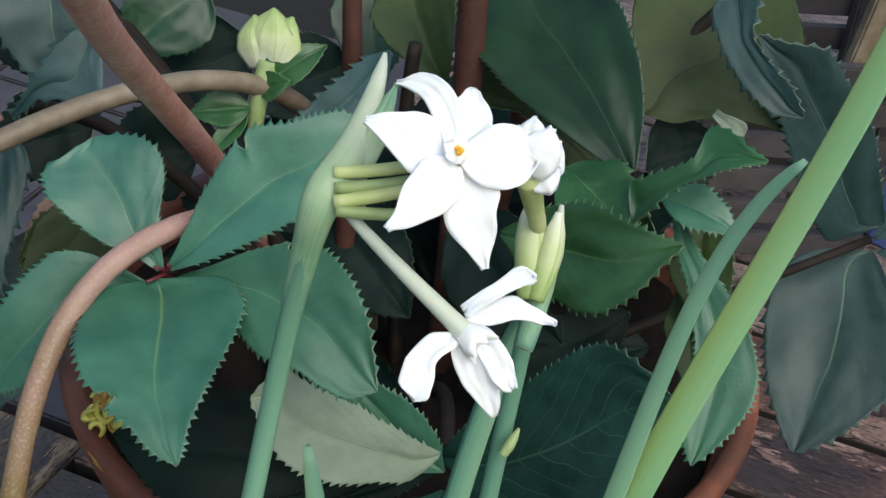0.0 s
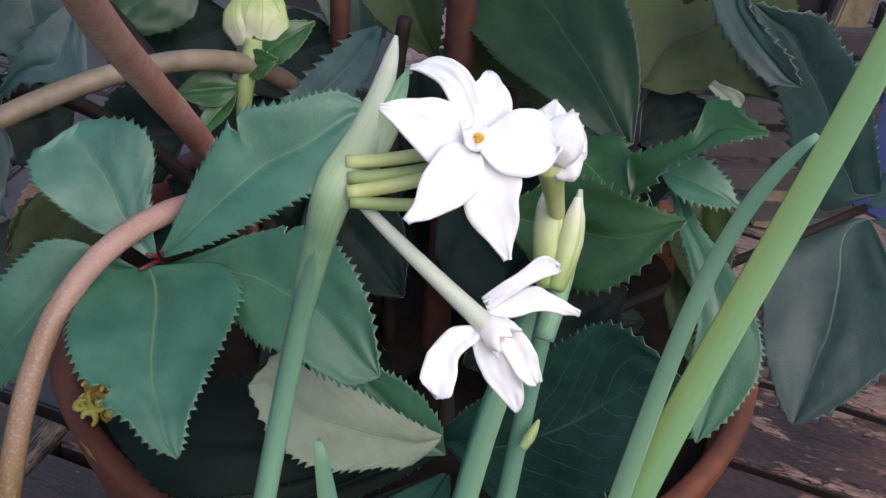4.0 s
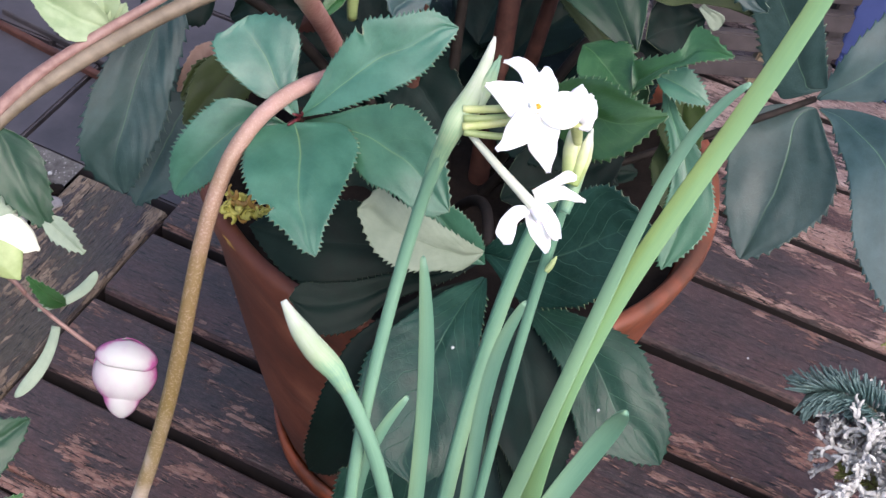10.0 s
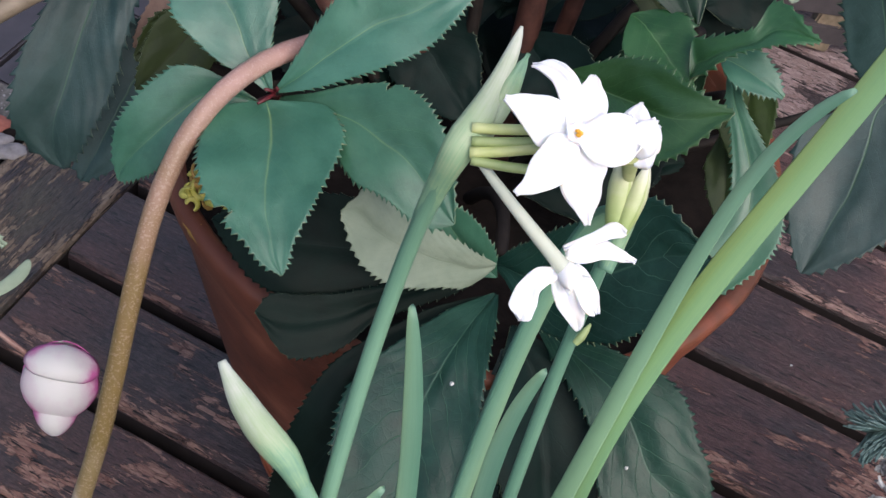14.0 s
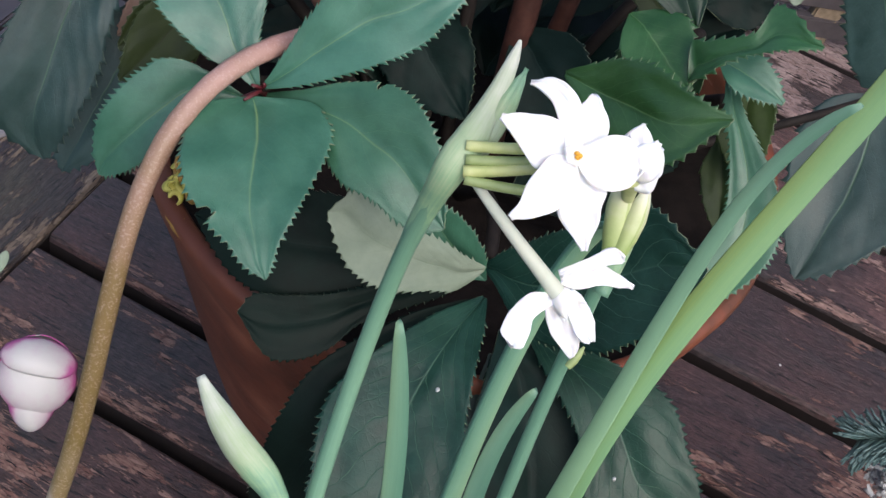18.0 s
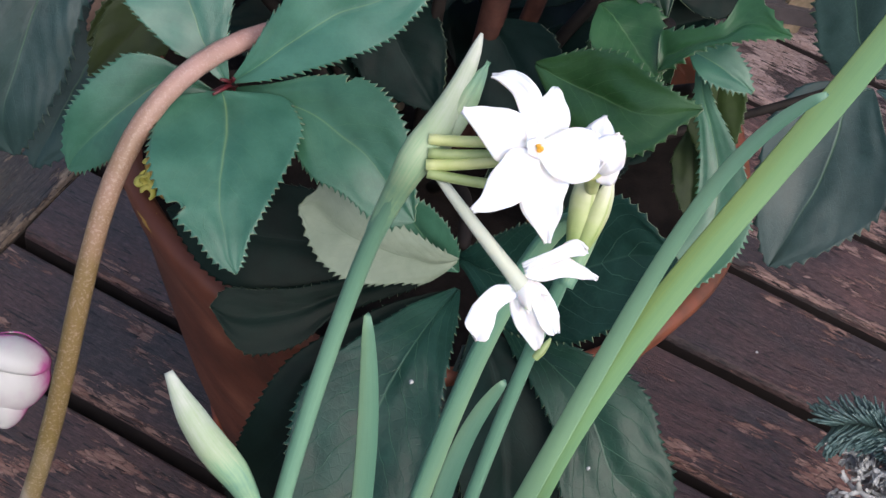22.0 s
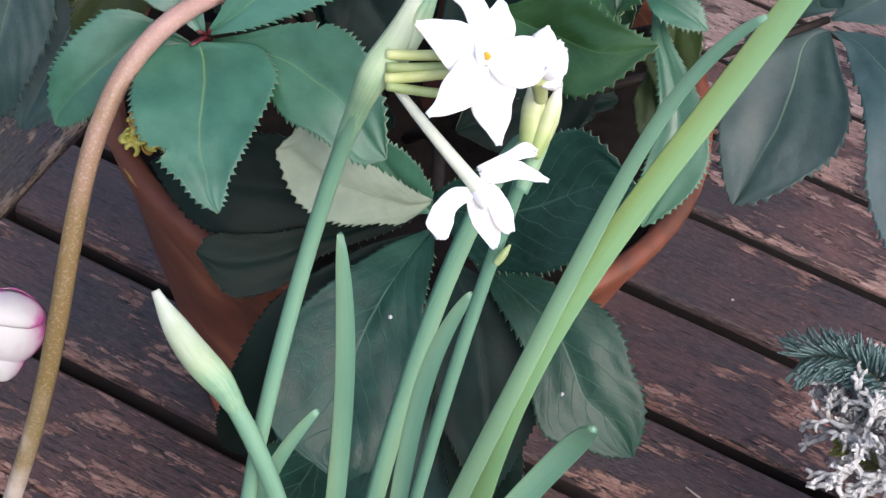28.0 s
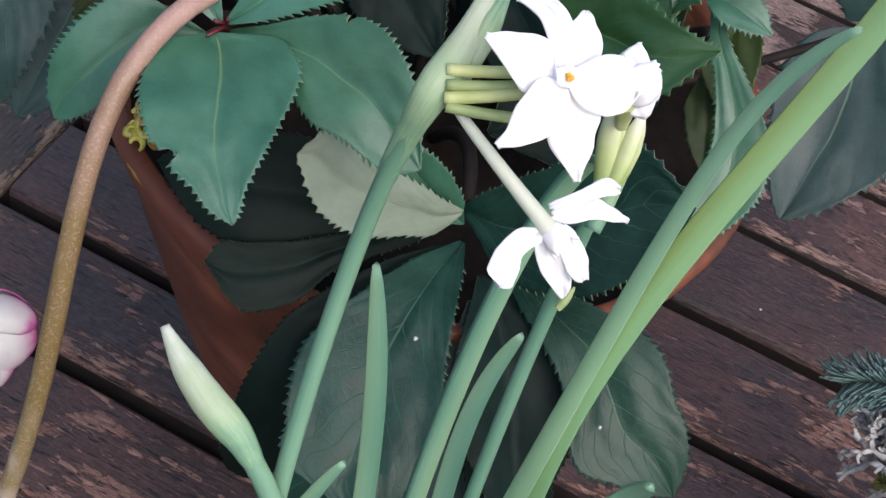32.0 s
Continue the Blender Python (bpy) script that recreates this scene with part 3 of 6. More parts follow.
def leaf_mesh(base, tip, normal, width, arch, fold, shape, seed, teeth=(0.0042, 0.0013), quilt=0.35, notch=None, form=None, pucker=1.0):
    """A spiny-toothed hellebore leaflet from base to tip: folded along the midrib, arched, quilted between its veins.
    shape: below 0.9 broad at the base, to 1.3 an oval skewed by the number, 1.4 widest near the tip, 1.6 egg-shaped.
    form: its own half-widths on either side, in place of shape and width."""
    rnd = random.Random(seed)
    B, T, N = v3(base), v3(tip), v3(normal).normalized()
    ax = T - B
    L = ax.length
    ax.normalize()
    N = (N - ax * N.dot(ax)).normalized()
    side = N.cross(ax)
    nc = 25
    ph = rnd.random() * 50
    outline = LEAF_EGG if shape > 1.5 else LEAF_ROUND if shape > 1.3 else LEAF_BROAD if shape < 0.9 else LEAF_OVAL
    skew = shape if 0.9 <= shape <= 1.3 else 1.0
    us, ws = zip(*outline)
    if form:
        width = max(a + b for a, b in zip(*form)) / 1000
        xs = (0.0, *PLACES, 1.0)
        hem = [(0.0012, *(w / 1000 for w in f), 0.0006) for f in form]
    lop, sway = rnd.uniform(-0.08, 0.08), rnd.uniform(-0.05, 0.05)
    count = max(8, round(L * 1.08 / teeth[0]))
    steps = [rnd.uniform(0.78, 1.22) * (1.15 - 0.4 * k / count) for k in range(count)]
    total = sum(steps)
    tall = [[rnd.choice((0.6, 0.85, 1.0, 1.15)) for _ in range(count)] for _ in range(2)]
    levels, start = [], 0.0
    for k, step in enumerate(steps):
        for j in range(5):
            levels.append(((start + step * j / 5) / total, k, j))
        start += step
    levels.append((1.0, count - 1, 0))
    curl = rnd.uniform(-0.0015, 0.0025)
    rows = []
    for u, k, saw in levels:
        half = []
        for right in (False, True):
            if form:
                w = eased(u, xs, hem[right]) + 0.0006 * noise.noise(Vector((u * 9, 13 if right else 17, ph))) * math.sin(math.pi * u)
            else:
                uu = min(1.0, max(0.0, u**skew + (0.035 if right else -0.035) * math.sin(math.pi * u)))
                w = width / 2 * float(np.interp(uu, us, ws)) * (1 + (lop if right else -lop)) * (1 + 0.07 * noise.noise(Vector((u * 4, 3 if right else 7, ph))) + 0.05 * noise.noise(Vector((u * 11, 13 if right else 17, ph))))
                w += (1 if right else -1) * sway * L * math.sin(math.pi * u)
            half.append(w)
        rib = 0.42 * (half[1] - half[0])
        span = max(0.0006, (half[0] + half[1]) / 2)
        prof = min(1.0, 2 * span / width)
        row = []
        for j in range(nc):
            v = math.sin((2 * j / (nc - 1) - 1) * 1.35) / math.sin(1.35)
            edge = abs(v)
            right = v > 0
            reach = rib + v * ((half[1] - rib) if right else (half[0] + rib))
            if notch and right == notch[0]:
                reach -= (reach - rib) * notch[3] * math.exp(-(((u - notch[1]) / notch[2]) ** 2)) * edge**3
            ahead = edge * edge * 0.02 * L * math.sin(math.pi * u)
            if 0.10 < u < 0.985 and edge > 0.99:
                tooth = SPIKE[saw] * tall[right][k] * teeth[1]
                reach += tooth if right else -tooth
                ahead += tooth * 0.9 * (1 - 0.6 * u)
            kk = min(1, prof * 1.6) * min(1.15, width / 0.052)
            lift = arch * L * 4 * u * (1 - u) + fold * width / 2 * prof * (edge - 0.35) - arch * L * 1.6 * max(0, u - 0.7) ** 2
            lift += pucker * (0.0030 * noise.noise(Vector((u * 2.2, v * 1.3, ph))) + 0.0013 * noise.noise(Vector((u * 5, v * 2.5, ph + 9)))) * kk
            lift += (0.0007 * math.sin(u * 15 + ph * (1 if right else 2)) + curl * 0.6) * edge**2 * kk
            vein = 8 * u - 3.4 * edge + 0.4 * noise.noise(Vector((u * 4, v * 3, ph + 2)))
            lift -= 0.0008 * quilt * (0.6 + noise.noise(Vector((u * 3, v * 2, ph + 4)))) * math.cos(2 * math.pi * vein) * kk * min(1, edge * 2.5) * (1 - 0.6 * edge * edge)
            lift -= 0.0006 * math.exp(-((v * 7) ** 2))
            row.append(B + ax * (L * u + ahead) + side * reach + N * lift)
        rows.append(row)
    return sheet(rows, 0.0005)


def blade_mesh(ctrl, width, hint, k=40, tipround=0.06, thick=0.0022, keel=0.25, ends=(1.0, 1.0)):
    """A fleshy strap leaf along a path whose first point is the rounded tip."""
    pts = bezier(ctrl, k)
    fr = frames_along(pts, hint)
    rows = []
    for i, p in enumerate(pts):
        s = i / (k - 1)
        w = width / 2 * (ends[0] + (ends[1] - ends[0]) * s)
        if s < tipround:
            w *= max(0.012, 1 - (1 - s / tipround) ** 2) ** 0.62
        side, up, _ = fr[i]
        rows.append([p + side * (v * w) + up * (-keel * w * (v * v) + keel * w * 0.5) for v in (-1, -0.9, -0.6, -0.25, 0, 0.25, 0.6, 0.9, 1)])
    return sheet(rows, thick)


PETAL_POINTED = ((0, 0.70), (0.15, 0.82), (0.35, 0.97), (0.5, 1.0), (0.64, 0.90), (0.78, 0.66), (0.88, 0.42), (0.94, 0.20), (0.97, 0.11), (1, 0.05))
PETAL_SPOON = ((0, 0.34), (0.25, 0.48), (0.5, 0.74), (0.7, 0.96), (0.82, 1.0), (0.92, 0.86), (0.98, 0.5), (1, 0.2))


PETAL_PLACES = (0.0, 0.15, 0.32, 0.5, 0.68, 0.84, 0.95, 1.0)


def petal_mesh(base, tip, normal, width, curl=0.15, cup=0.2, seed=0, k=24, shape=0.9, thick=0.0006, bend=0.0, form=None):
    """A soft petal from base to tip; curl lifts the middle off the straight line, cup hollows it across.
    form: its own half-widths in millimetres on either side, in place of shape, width and bend."""
    B, T, N = v3(base), v3(tip), v3(normal).normalized()
    ax = T - B
    L = ax.length
    ax.normalize()
    N = (N - ax * N.dot(ax)).normalized()
    side = N.cross(ax)
    us, ws = zip(*(PETAL_SPOON if shape > 1.1 else PETAL_POINTED))
    rows = []
    for i in range(k):
        u = i / (k - 1)
        if form:
            lo, hi = (eased(u, PETAL_PLACES, [w / 1000 for w in f] + [0.0003]) for f in form)
            mid, w0 = (hi - lo) / 2, max(0.0004, (hi + lo) / 2)
        else:
            mid, w0 = bend * L * 4 * u * (1 - u), width / 2 * float(np.interp(u, us, ws))
        row = []
        for j in range(13):
            v = 2 * j / 12 - 1
            w = w0 * (1 + (0.05 if form else 0.11) * noise.noise(Vector((u * 4.5, v * 0.8, seed * 2.3))))
            lift = curl * L * 4 * u * (1 - u) + cup * w * v * v - 0.0005 * math.exp(-((v * 6) ** 2)) * (1 - u)
            lift += 0.0006 * noise.noise(Vector((u * 4, v * 2, seed * 3.1))) + 0.00025 * abs(v) * math.sin(u * 13 + seed * 2 + v) - 0.0002 * math.cos(v * 9 + seed) * (1 - u)
            row.append(B + ax * (L * u) + side * (v * w + mid) + N * lift)
        rows.append(row)
    return sheet(rows, thick)


def lathe(profile, sides, centre, uneven=0.0):
    """A turned body from (radius, height) pairs, closed where a radius is nought."""
    bm = bmesh.new()
    rings = []
    cx, cy, cz = centre
    for r, z in profile:
        rings.append([bm.verts.new((cx + math.cos(2 * math.pi * j / sides) * r * (1 + uneven * noise.noise(Vector((j * 0.3, z * 9, 0)))),
                                    cy + math.sin(2 * math.pi * j / sides) * r * (1 + uneven * noise.noise(Vector((j * 0.3, z * 9, 0)))), cz + z)) for j in range(sides)])
    for a, b in zip(rings, rings[1:]):
        for j in range(sides):
            bm.faces.new((a[j], a[(j + 1) % sides], b[(j + 1) % sides], b[j]))
    if profile[0][0] < 0.2 and profile[0][0] > 0:
        bm.faces.new(rings[0][::-1])
    if profile[-1][0] > 0:
        bm.faces.new(rings[-1])
    return bm


def box_bm(lo, hi, bevel=0.0, bm=None):
    bm = bm or bmesh.new()
    r = bmesh.ops.create_cube(bm, size=1.0)
    for v in r["verts"]:
        v.co = Vector([l + (h - l) * (c + 0.5) for l, h, c in zip(lo, hi, v.co)])
    if bevel:
        bmesh.ops.bevel(bm, geom=[e for e in bm.edges], offset=bevel, segments=2, affect="EDGES")
    return bm


# ---- ground and deck ----
GRAIN = radians(-21.3)
DECK_X = Vector((math.cos(GRAIN), math.sin(GRAIN), 0))
GAP = 0.0105
JOINT = DECK_X.dot(Vector((-0.262, 0.15, 0)))
turned = Matrix.Rotation(GRAIN, 4, "Z")

bm = bmesh.new()
bmesh.ops.create_grid(bm, x_segments=8, y_segments=8, size=40)
for v in bm.verts:
    v.co.z = -0.06
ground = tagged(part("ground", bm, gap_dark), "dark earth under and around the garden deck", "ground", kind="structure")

deck = tagged(new("deck"), "dark-stained weathered timber decking with worn reddish patches", "deck", kind="structure")


def plank(length, width, lo_x, lo_y, turn, seed, skin=plank_stain):
    """One deck board with eased, slightly uneven edges; its grain runs along its own x."""
    bm = bmesh.new()
    nx = max(4, int(length / 0.03))
    rows = []
    for i in range(nx + 1):
        x = length * i / nx
        wob = [0.0012 * noise.noise(Vector((x * 9, seed * 7.3 + k * 3, 0))) for k in range(2)]
        z = 0.0012 * noise.noise(Vector((x * 4, seed * 3.7, 5)))
        prof = ((0, -0.03), (0, -0.0065), (0.0011, -0.0026), (0.0036, 0), (width / 2, 0.0008), (width - 0.0036, 0), (width - 0.0011, -0.0026), (width, -0.0065), (width, -0.03))
        rows.append([bm.verts.new((x, y + (wob[0] if y < width / 2 else wob[1]), zz + z)) for y, zz in prof])
    for a, b in zip(rows, rows[1:]):
        for j in range(len(a) - 1):
            # sides and underside take slot 1, painted with the gap's shade
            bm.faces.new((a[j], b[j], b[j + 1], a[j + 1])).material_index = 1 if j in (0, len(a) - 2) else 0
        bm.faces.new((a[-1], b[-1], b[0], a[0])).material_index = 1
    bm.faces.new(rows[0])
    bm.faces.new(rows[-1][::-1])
    ob = part("plank", bm, (skin, edge_shade), deck, smooth=False)
    ob.matrix_basis = turn @ Matrix.Translation((lo_x, lo_y, 0))
    return ob


gaps = [0.0445 - 0.0935 * k for k in range(12, 1, -1)] + [-0.138, -0.0445, 0.0445, 0.131, 0.2296, 0.3286] + [0.3286 + 0.096 * k for k in range(1, 12)]
for k, (a, b) in enumerate(zip(gaps, gaps[1:])):
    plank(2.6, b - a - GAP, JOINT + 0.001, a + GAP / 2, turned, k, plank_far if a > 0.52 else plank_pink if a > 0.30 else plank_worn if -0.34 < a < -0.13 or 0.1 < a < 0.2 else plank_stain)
across = turned @ Matrix.Rotation(radians(90), 4, "Z")
plank(1.25, 0.094, -1.1, -JOINT + 0.002, across, 40, plank_mossy)

bm = bmesh.new()
cells = [[bm.verts.new((JOINT - 0.1 - 0.02 * i, -1.1 + 0.0211 * j, -0.006 + 0.0035 * noise.noise(Vector((i * 0.9, j * 0.9, 3))))) for j in range(61)] for i in range(24)]
for a, b in zip(cells, cells[1:]):
    for j in range(60):
        bm.faces.new((a[j], a[j + 1], b[j + 1], b[j]))
bm.transform(turned)
tagged(part("pavement", bm, concrete), "rough speckled grey concrete strip beside the deck", "pavement", kind="structure")

paving = tagged(new("paving"), "smooth dark grey paving slabs beyond the end of the deck", "paving", kind="structure")
for i in range(6):
    for j in range(5):
        x1 = JOINT - 0.002 - 0.17 * i - (0.06 if j % 2 else 0)
        y0 = 0.168 + 0.13 * j
        bm = box_bm((x1 - 0.166, y0, -0.04), (x1, y0 + 0.126, -0.008), 0.002)
        bm.transform(turned)
        part("slab", bm, paver_dark, paving, smooth=False)

# ---- pots ----
PX, PY = 0.003, 0.058
pot = thing("plant_pot", (PX, PY, 0), "large terracotta pot holding a leafy hellebore on the deck", "flower pot")
RIM_Z, RIM_R, BASE_R = 0.290, 0.167, 0.097
prof = [(0.0001, 0.0), (BASE_R - 0.006, 0.0), (BASE_R, 0.004)]
for k in range(1, 13):
    z = 0.004 + (RIM_Z - 0.034) * k / 13
    prof.append((BASE_R + (RIM_R - BASE_R) * (z / RIM_Z) ** 0.78 - 0.002, z))
prof += [(RIM_R - 0.0062, RIM_Z - 0.031), (RIM_R - 0.0045, RIM_Z - 0.026), (RIM_R + 0.0005, RIM_Z - 0.006), (RIM_R - 0.001, RIM_Z), (RIM_R - 0.008, RIM_Z - 0.001), (RIM_R - 0.011, RIM_Z - 0.006), (RIM_R - 0.020, RIM_Z - 0.05)]
bm = lathe(prof, 72, (PX + 0.003, PY, 0.006), 0.004)
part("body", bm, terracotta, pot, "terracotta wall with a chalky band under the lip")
bm = bmesh.new()
rings = [[bm.verts.new((PX + 0.154 * r * math.cos(a), PY + 0.154 * r * math.sin(a), RIM_Z - 0.018 + 0.008 * noise.noise(Vector((r * 5 * math.cos(a), r * 5 * math.sin(a), 0))))) for a in (2 * math.pi * j / 40 for j in range(40))] for r in (0.05, 0.2, 0.4, 0.6, 0.8, 1.0)]
for a, b in zip(rings, rings[1:]):
    for j in range(40):
        bm.faces.new((a[j], b[j], b[(j + 1) % 40], a[(j + 1) % 40]))
bm.faces.new(rings[0])
part("soil", bm, soil_dark, pot, "potting soil, near-black with the shade under the leaves painted in")
bm = lathe([(0.0001, 0.0), (0.098, 0.0), (0.104, 0.004), (0.1065, 0.024), (0.1025, 0.024), (0.099, 0.006), (0.0001, 0.006)], 48, (PX, PY, 0.001))
tagged(part("pot_saucer", bm, fresh_clay), "orange terracotta saucer under the large pot", "saucer")

pot2 = thing("plant_pot", (0.012, -0.285, 0), "small terracotta pot of narcissus bulbs on the deck", "flower pot")
bm = lathe([(0.0001, 0.0), (0.045, 0.0), (0.048, 0.004), (0.066, 0.19), (0.071, 0.191), (0.073, 0.222), (0.068, 0.224), (0.063, 0.19)], 48, (0.012, -0.285, 0.001))
part("body", bm, terracotta, pot2)
bm = lathe([(0.0001, 0.196), (0.064, 0.194)], 40, (0.012, -0.285, 0.001))
part("soil", bm, soil_dark, pot2)

# ---- hellebore in the large pot ----
hellebore = thing("hellebore", (PX, PY, 0.25), "dark green hellebore with toothed leathery leaves in the pot", "plant")
SKINS = {"g": leaf_green, "d": leaf_dark, "k": leaf_shaded, "e": leaf_deep, "b": leaf_blue, "f": leaf_fresh, "p": leaf_under, "o": leaf_olive}
# torn or grown-in places on a leaf edge: side, place along, spread, depth
NOTCHES = {1: (True, 0.515, 0.016, 0.30), 2: (False, 0.675, 0.040, 0.36), 3: (True, 0.44, 0.012, 0.16)}
SAYS = {"p": "pale underside of a turned leaf", "o": "olive-brown underside of a leaf", "b": "dull blue-green leaf"}
# spacing and height of the teeth along the edge, in metres
TEETH = {"g": (0.0031, 0.0019), "f": (0.0044, 0.0021), "d": (0.0042, 0.0019), "k": (0.0042, 0.0012), "e": (0.0042, 0.0013), "b": (0.0066, 0.0027), "p": (0.0042, 0.0018), "o": (0.0050, 0.0012)}
grown = []


def leaf(base, tip, facing, width, arch, fold, shape, skin, form=None):
    """One leaflet of the hellebore; form holds its half-widths in millimetres at eight places along either side."""
    k = len(grown)
    grown.append(base)
    bm = leaf_mesh(base, tip, facing, width, arch, fold, shape, k, TEETH[skin], {17: 0.0, 34: 0.6}[k] if k in (17, 34) else {"d": 0.40, "b": 0.12, "p": 0.5}.get(skin, 0.18), NOTCHES.get(k), form, 0.5 if skin == "g" and k != 3 else 0.8 if skin == "b" and k != 34 else 1.0)
    return part("leaf", bm, (SKINS[skin], leaf_green if skin in "po" else leaf_under, edge_pale), hellebore, SAYS.get(skin, ""))


# base, tip, facing, width, arch, fold, outline, side shown
leaf((-0.0874, -0.0637, 0.4092), (-0.1181, -0.028, 0.4405), (0.034, -0.643, 0.765), 0.0481, 0.05, 0.1, 1.4, "g", form=((2.6, 4.3, 7.5, 12.7, 17.2, 18.1, 14.5, 8.5), (3.3, 6.2, 13.0, 17.1, 20.7, 23.2, 22.7, 19.5)))  # round upper
leaf((-0.0846, -0.0628, 0.4096), (-0.0125, -0.0415, 0.461), (-0.169, -0.813, 0.557), 0.0449, 0.06, 0.2, 0.8, "g", form=((3.1, 5.5, 7.9, 9.4, 10.7, 10.8, 7.1, 3.4), (3.9, 8.2, 15.1, 20.4, 24.3, 19.5, 15.8, 11.8)))  # upper right
leaf((-0.0882, -0.0686, 0.4087), (-0.0669, -0.1449, 0.3953), (0.01, -0.209, 0.978), 0.0609, 0.08, 0.12, 0.8, "g", form=((19.0, 23.3, 27.5, 28.3, 26.7, 22.1, 12.9, 7.6), (21.2, 26.1, 28.0, 24.7, 18.1, 12.3, 5.9, 2.7)))  # front centre
leaf((-0.0846, -0.0602, 0.4018), (-0.0061, -0.113, 0.4044), (-0.384, -0.541, 0.748), 0.0543, 0.08, 0.15, 1, "g", form=((1.3, 0.9, 1.2, 4.2, 8.0, 6.3, 7.5, 6.4), (5.4, 11.3, 22.0, 30.6, 33.5, 30.2, 21.5, 10.8)))  # right lower
leaf((-0.0921, -0.0625, 0.4008), (-0.1467, -0.083, 0.361), (-0.071, -0.823, 0.563), 0.0499, 0.08, 0.15, 1, "g", form=((10.8, 21.9, 28.5, 28.0, 25.9, 22.5, 17.6, 10.0), (-0.6, -3.7, -2.1, 0.1, 2.1, 3.6, 3.7, 2.4)))  # left lower
leaf((0.0196, -0.0723, 0.336), (-0.0501, -0.0955, 0.3798), (0.482, -0.726, 0.491), 0.0492, 0.06, 0.1, 1.15, "p", form=((1.9, 2.6, 4.6, 6.8, 8.9, 10.2, 11.8, 13.7), (7.4, 13.0, 15.5, 18.8, 20.1, 19.5, 15.2, 7.4)))  # pale
leaf((0.0224, -0.0652, 0.3197), (-0.0219, -0.054, 0.3596), (0.007, -0.961, 0.277), 0.0248, 0.05, 0.2, 1, "g")  # mid small
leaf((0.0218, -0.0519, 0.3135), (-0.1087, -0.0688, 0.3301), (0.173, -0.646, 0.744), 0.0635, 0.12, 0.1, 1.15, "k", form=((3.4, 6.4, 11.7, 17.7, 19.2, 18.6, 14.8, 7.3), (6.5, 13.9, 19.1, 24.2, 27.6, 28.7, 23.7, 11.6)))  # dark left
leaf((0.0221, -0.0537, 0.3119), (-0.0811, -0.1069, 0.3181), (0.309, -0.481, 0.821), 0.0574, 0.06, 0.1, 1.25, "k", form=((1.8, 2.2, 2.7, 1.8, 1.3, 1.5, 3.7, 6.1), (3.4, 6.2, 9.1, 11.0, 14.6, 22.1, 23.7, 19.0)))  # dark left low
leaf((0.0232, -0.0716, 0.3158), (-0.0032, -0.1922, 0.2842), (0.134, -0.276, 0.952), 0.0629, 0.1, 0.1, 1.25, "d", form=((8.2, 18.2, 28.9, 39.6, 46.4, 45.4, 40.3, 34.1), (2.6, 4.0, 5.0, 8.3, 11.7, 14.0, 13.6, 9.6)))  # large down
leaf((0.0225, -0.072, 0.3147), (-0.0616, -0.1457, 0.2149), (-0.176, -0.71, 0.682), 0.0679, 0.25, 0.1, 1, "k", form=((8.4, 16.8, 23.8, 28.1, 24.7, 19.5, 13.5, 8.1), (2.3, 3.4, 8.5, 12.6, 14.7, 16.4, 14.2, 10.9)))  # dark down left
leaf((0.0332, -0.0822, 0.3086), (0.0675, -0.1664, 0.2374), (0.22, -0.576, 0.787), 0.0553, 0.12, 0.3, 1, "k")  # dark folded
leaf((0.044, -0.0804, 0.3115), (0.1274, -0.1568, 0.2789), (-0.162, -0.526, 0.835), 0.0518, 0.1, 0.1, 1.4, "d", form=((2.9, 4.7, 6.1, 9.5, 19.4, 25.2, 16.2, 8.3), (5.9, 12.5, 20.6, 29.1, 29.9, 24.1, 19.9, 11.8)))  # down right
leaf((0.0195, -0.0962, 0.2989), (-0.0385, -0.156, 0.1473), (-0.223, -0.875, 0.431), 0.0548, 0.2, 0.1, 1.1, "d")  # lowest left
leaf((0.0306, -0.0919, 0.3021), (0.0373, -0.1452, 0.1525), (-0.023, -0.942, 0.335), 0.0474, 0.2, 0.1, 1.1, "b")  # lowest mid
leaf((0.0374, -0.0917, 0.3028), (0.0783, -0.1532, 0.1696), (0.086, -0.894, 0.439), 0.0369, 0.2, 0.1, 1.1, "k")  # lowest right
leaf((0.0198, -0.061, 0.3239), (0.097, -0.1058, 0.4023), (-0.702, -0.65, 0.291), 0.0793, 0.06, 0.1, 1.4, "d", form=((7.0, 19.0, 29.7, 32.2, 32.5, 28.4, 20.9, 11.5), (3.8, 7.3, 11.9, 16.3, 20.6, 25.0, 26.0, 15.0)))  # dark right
leaf((0.1076, 0.0044, 0.4087), (0.1157, -0.0767, 0.3459), (-0.27, -0.542, 0.796), 0.0249, 0.05, 0.0, 1.4, "g", form=((2.0, 1.0, -2.0, -4.0, -4.0, 0.0, 3.0, 2.0), (3.0, 6.5, 14.0, 22.0, 26.0, 26.5, 20.0, 10.0)))  # right green edge
leaf((0.037, -0.0039, 0.3952), (0.1009, -0.0455, 0.4264), (-0.645, -0.533, 0.548), 0.0543, 0.06, 0.15, 0.95, "f", form=((5.9, 12.5, 21.1, 25.4, 28.9, 26.8, 18.2, 7.2), (3.5, 6.6, 10.8, 12.6, 11.7, 7.2, 3.8, 1.8)))  # green right
leaf((0.0617, 0.0293, 0.408), (0.0906, -0.0085, 0.4029), (-0.224, -0.296, 0.929), 0.0324, 0.06, 0.2, 1, "f")  # green mid
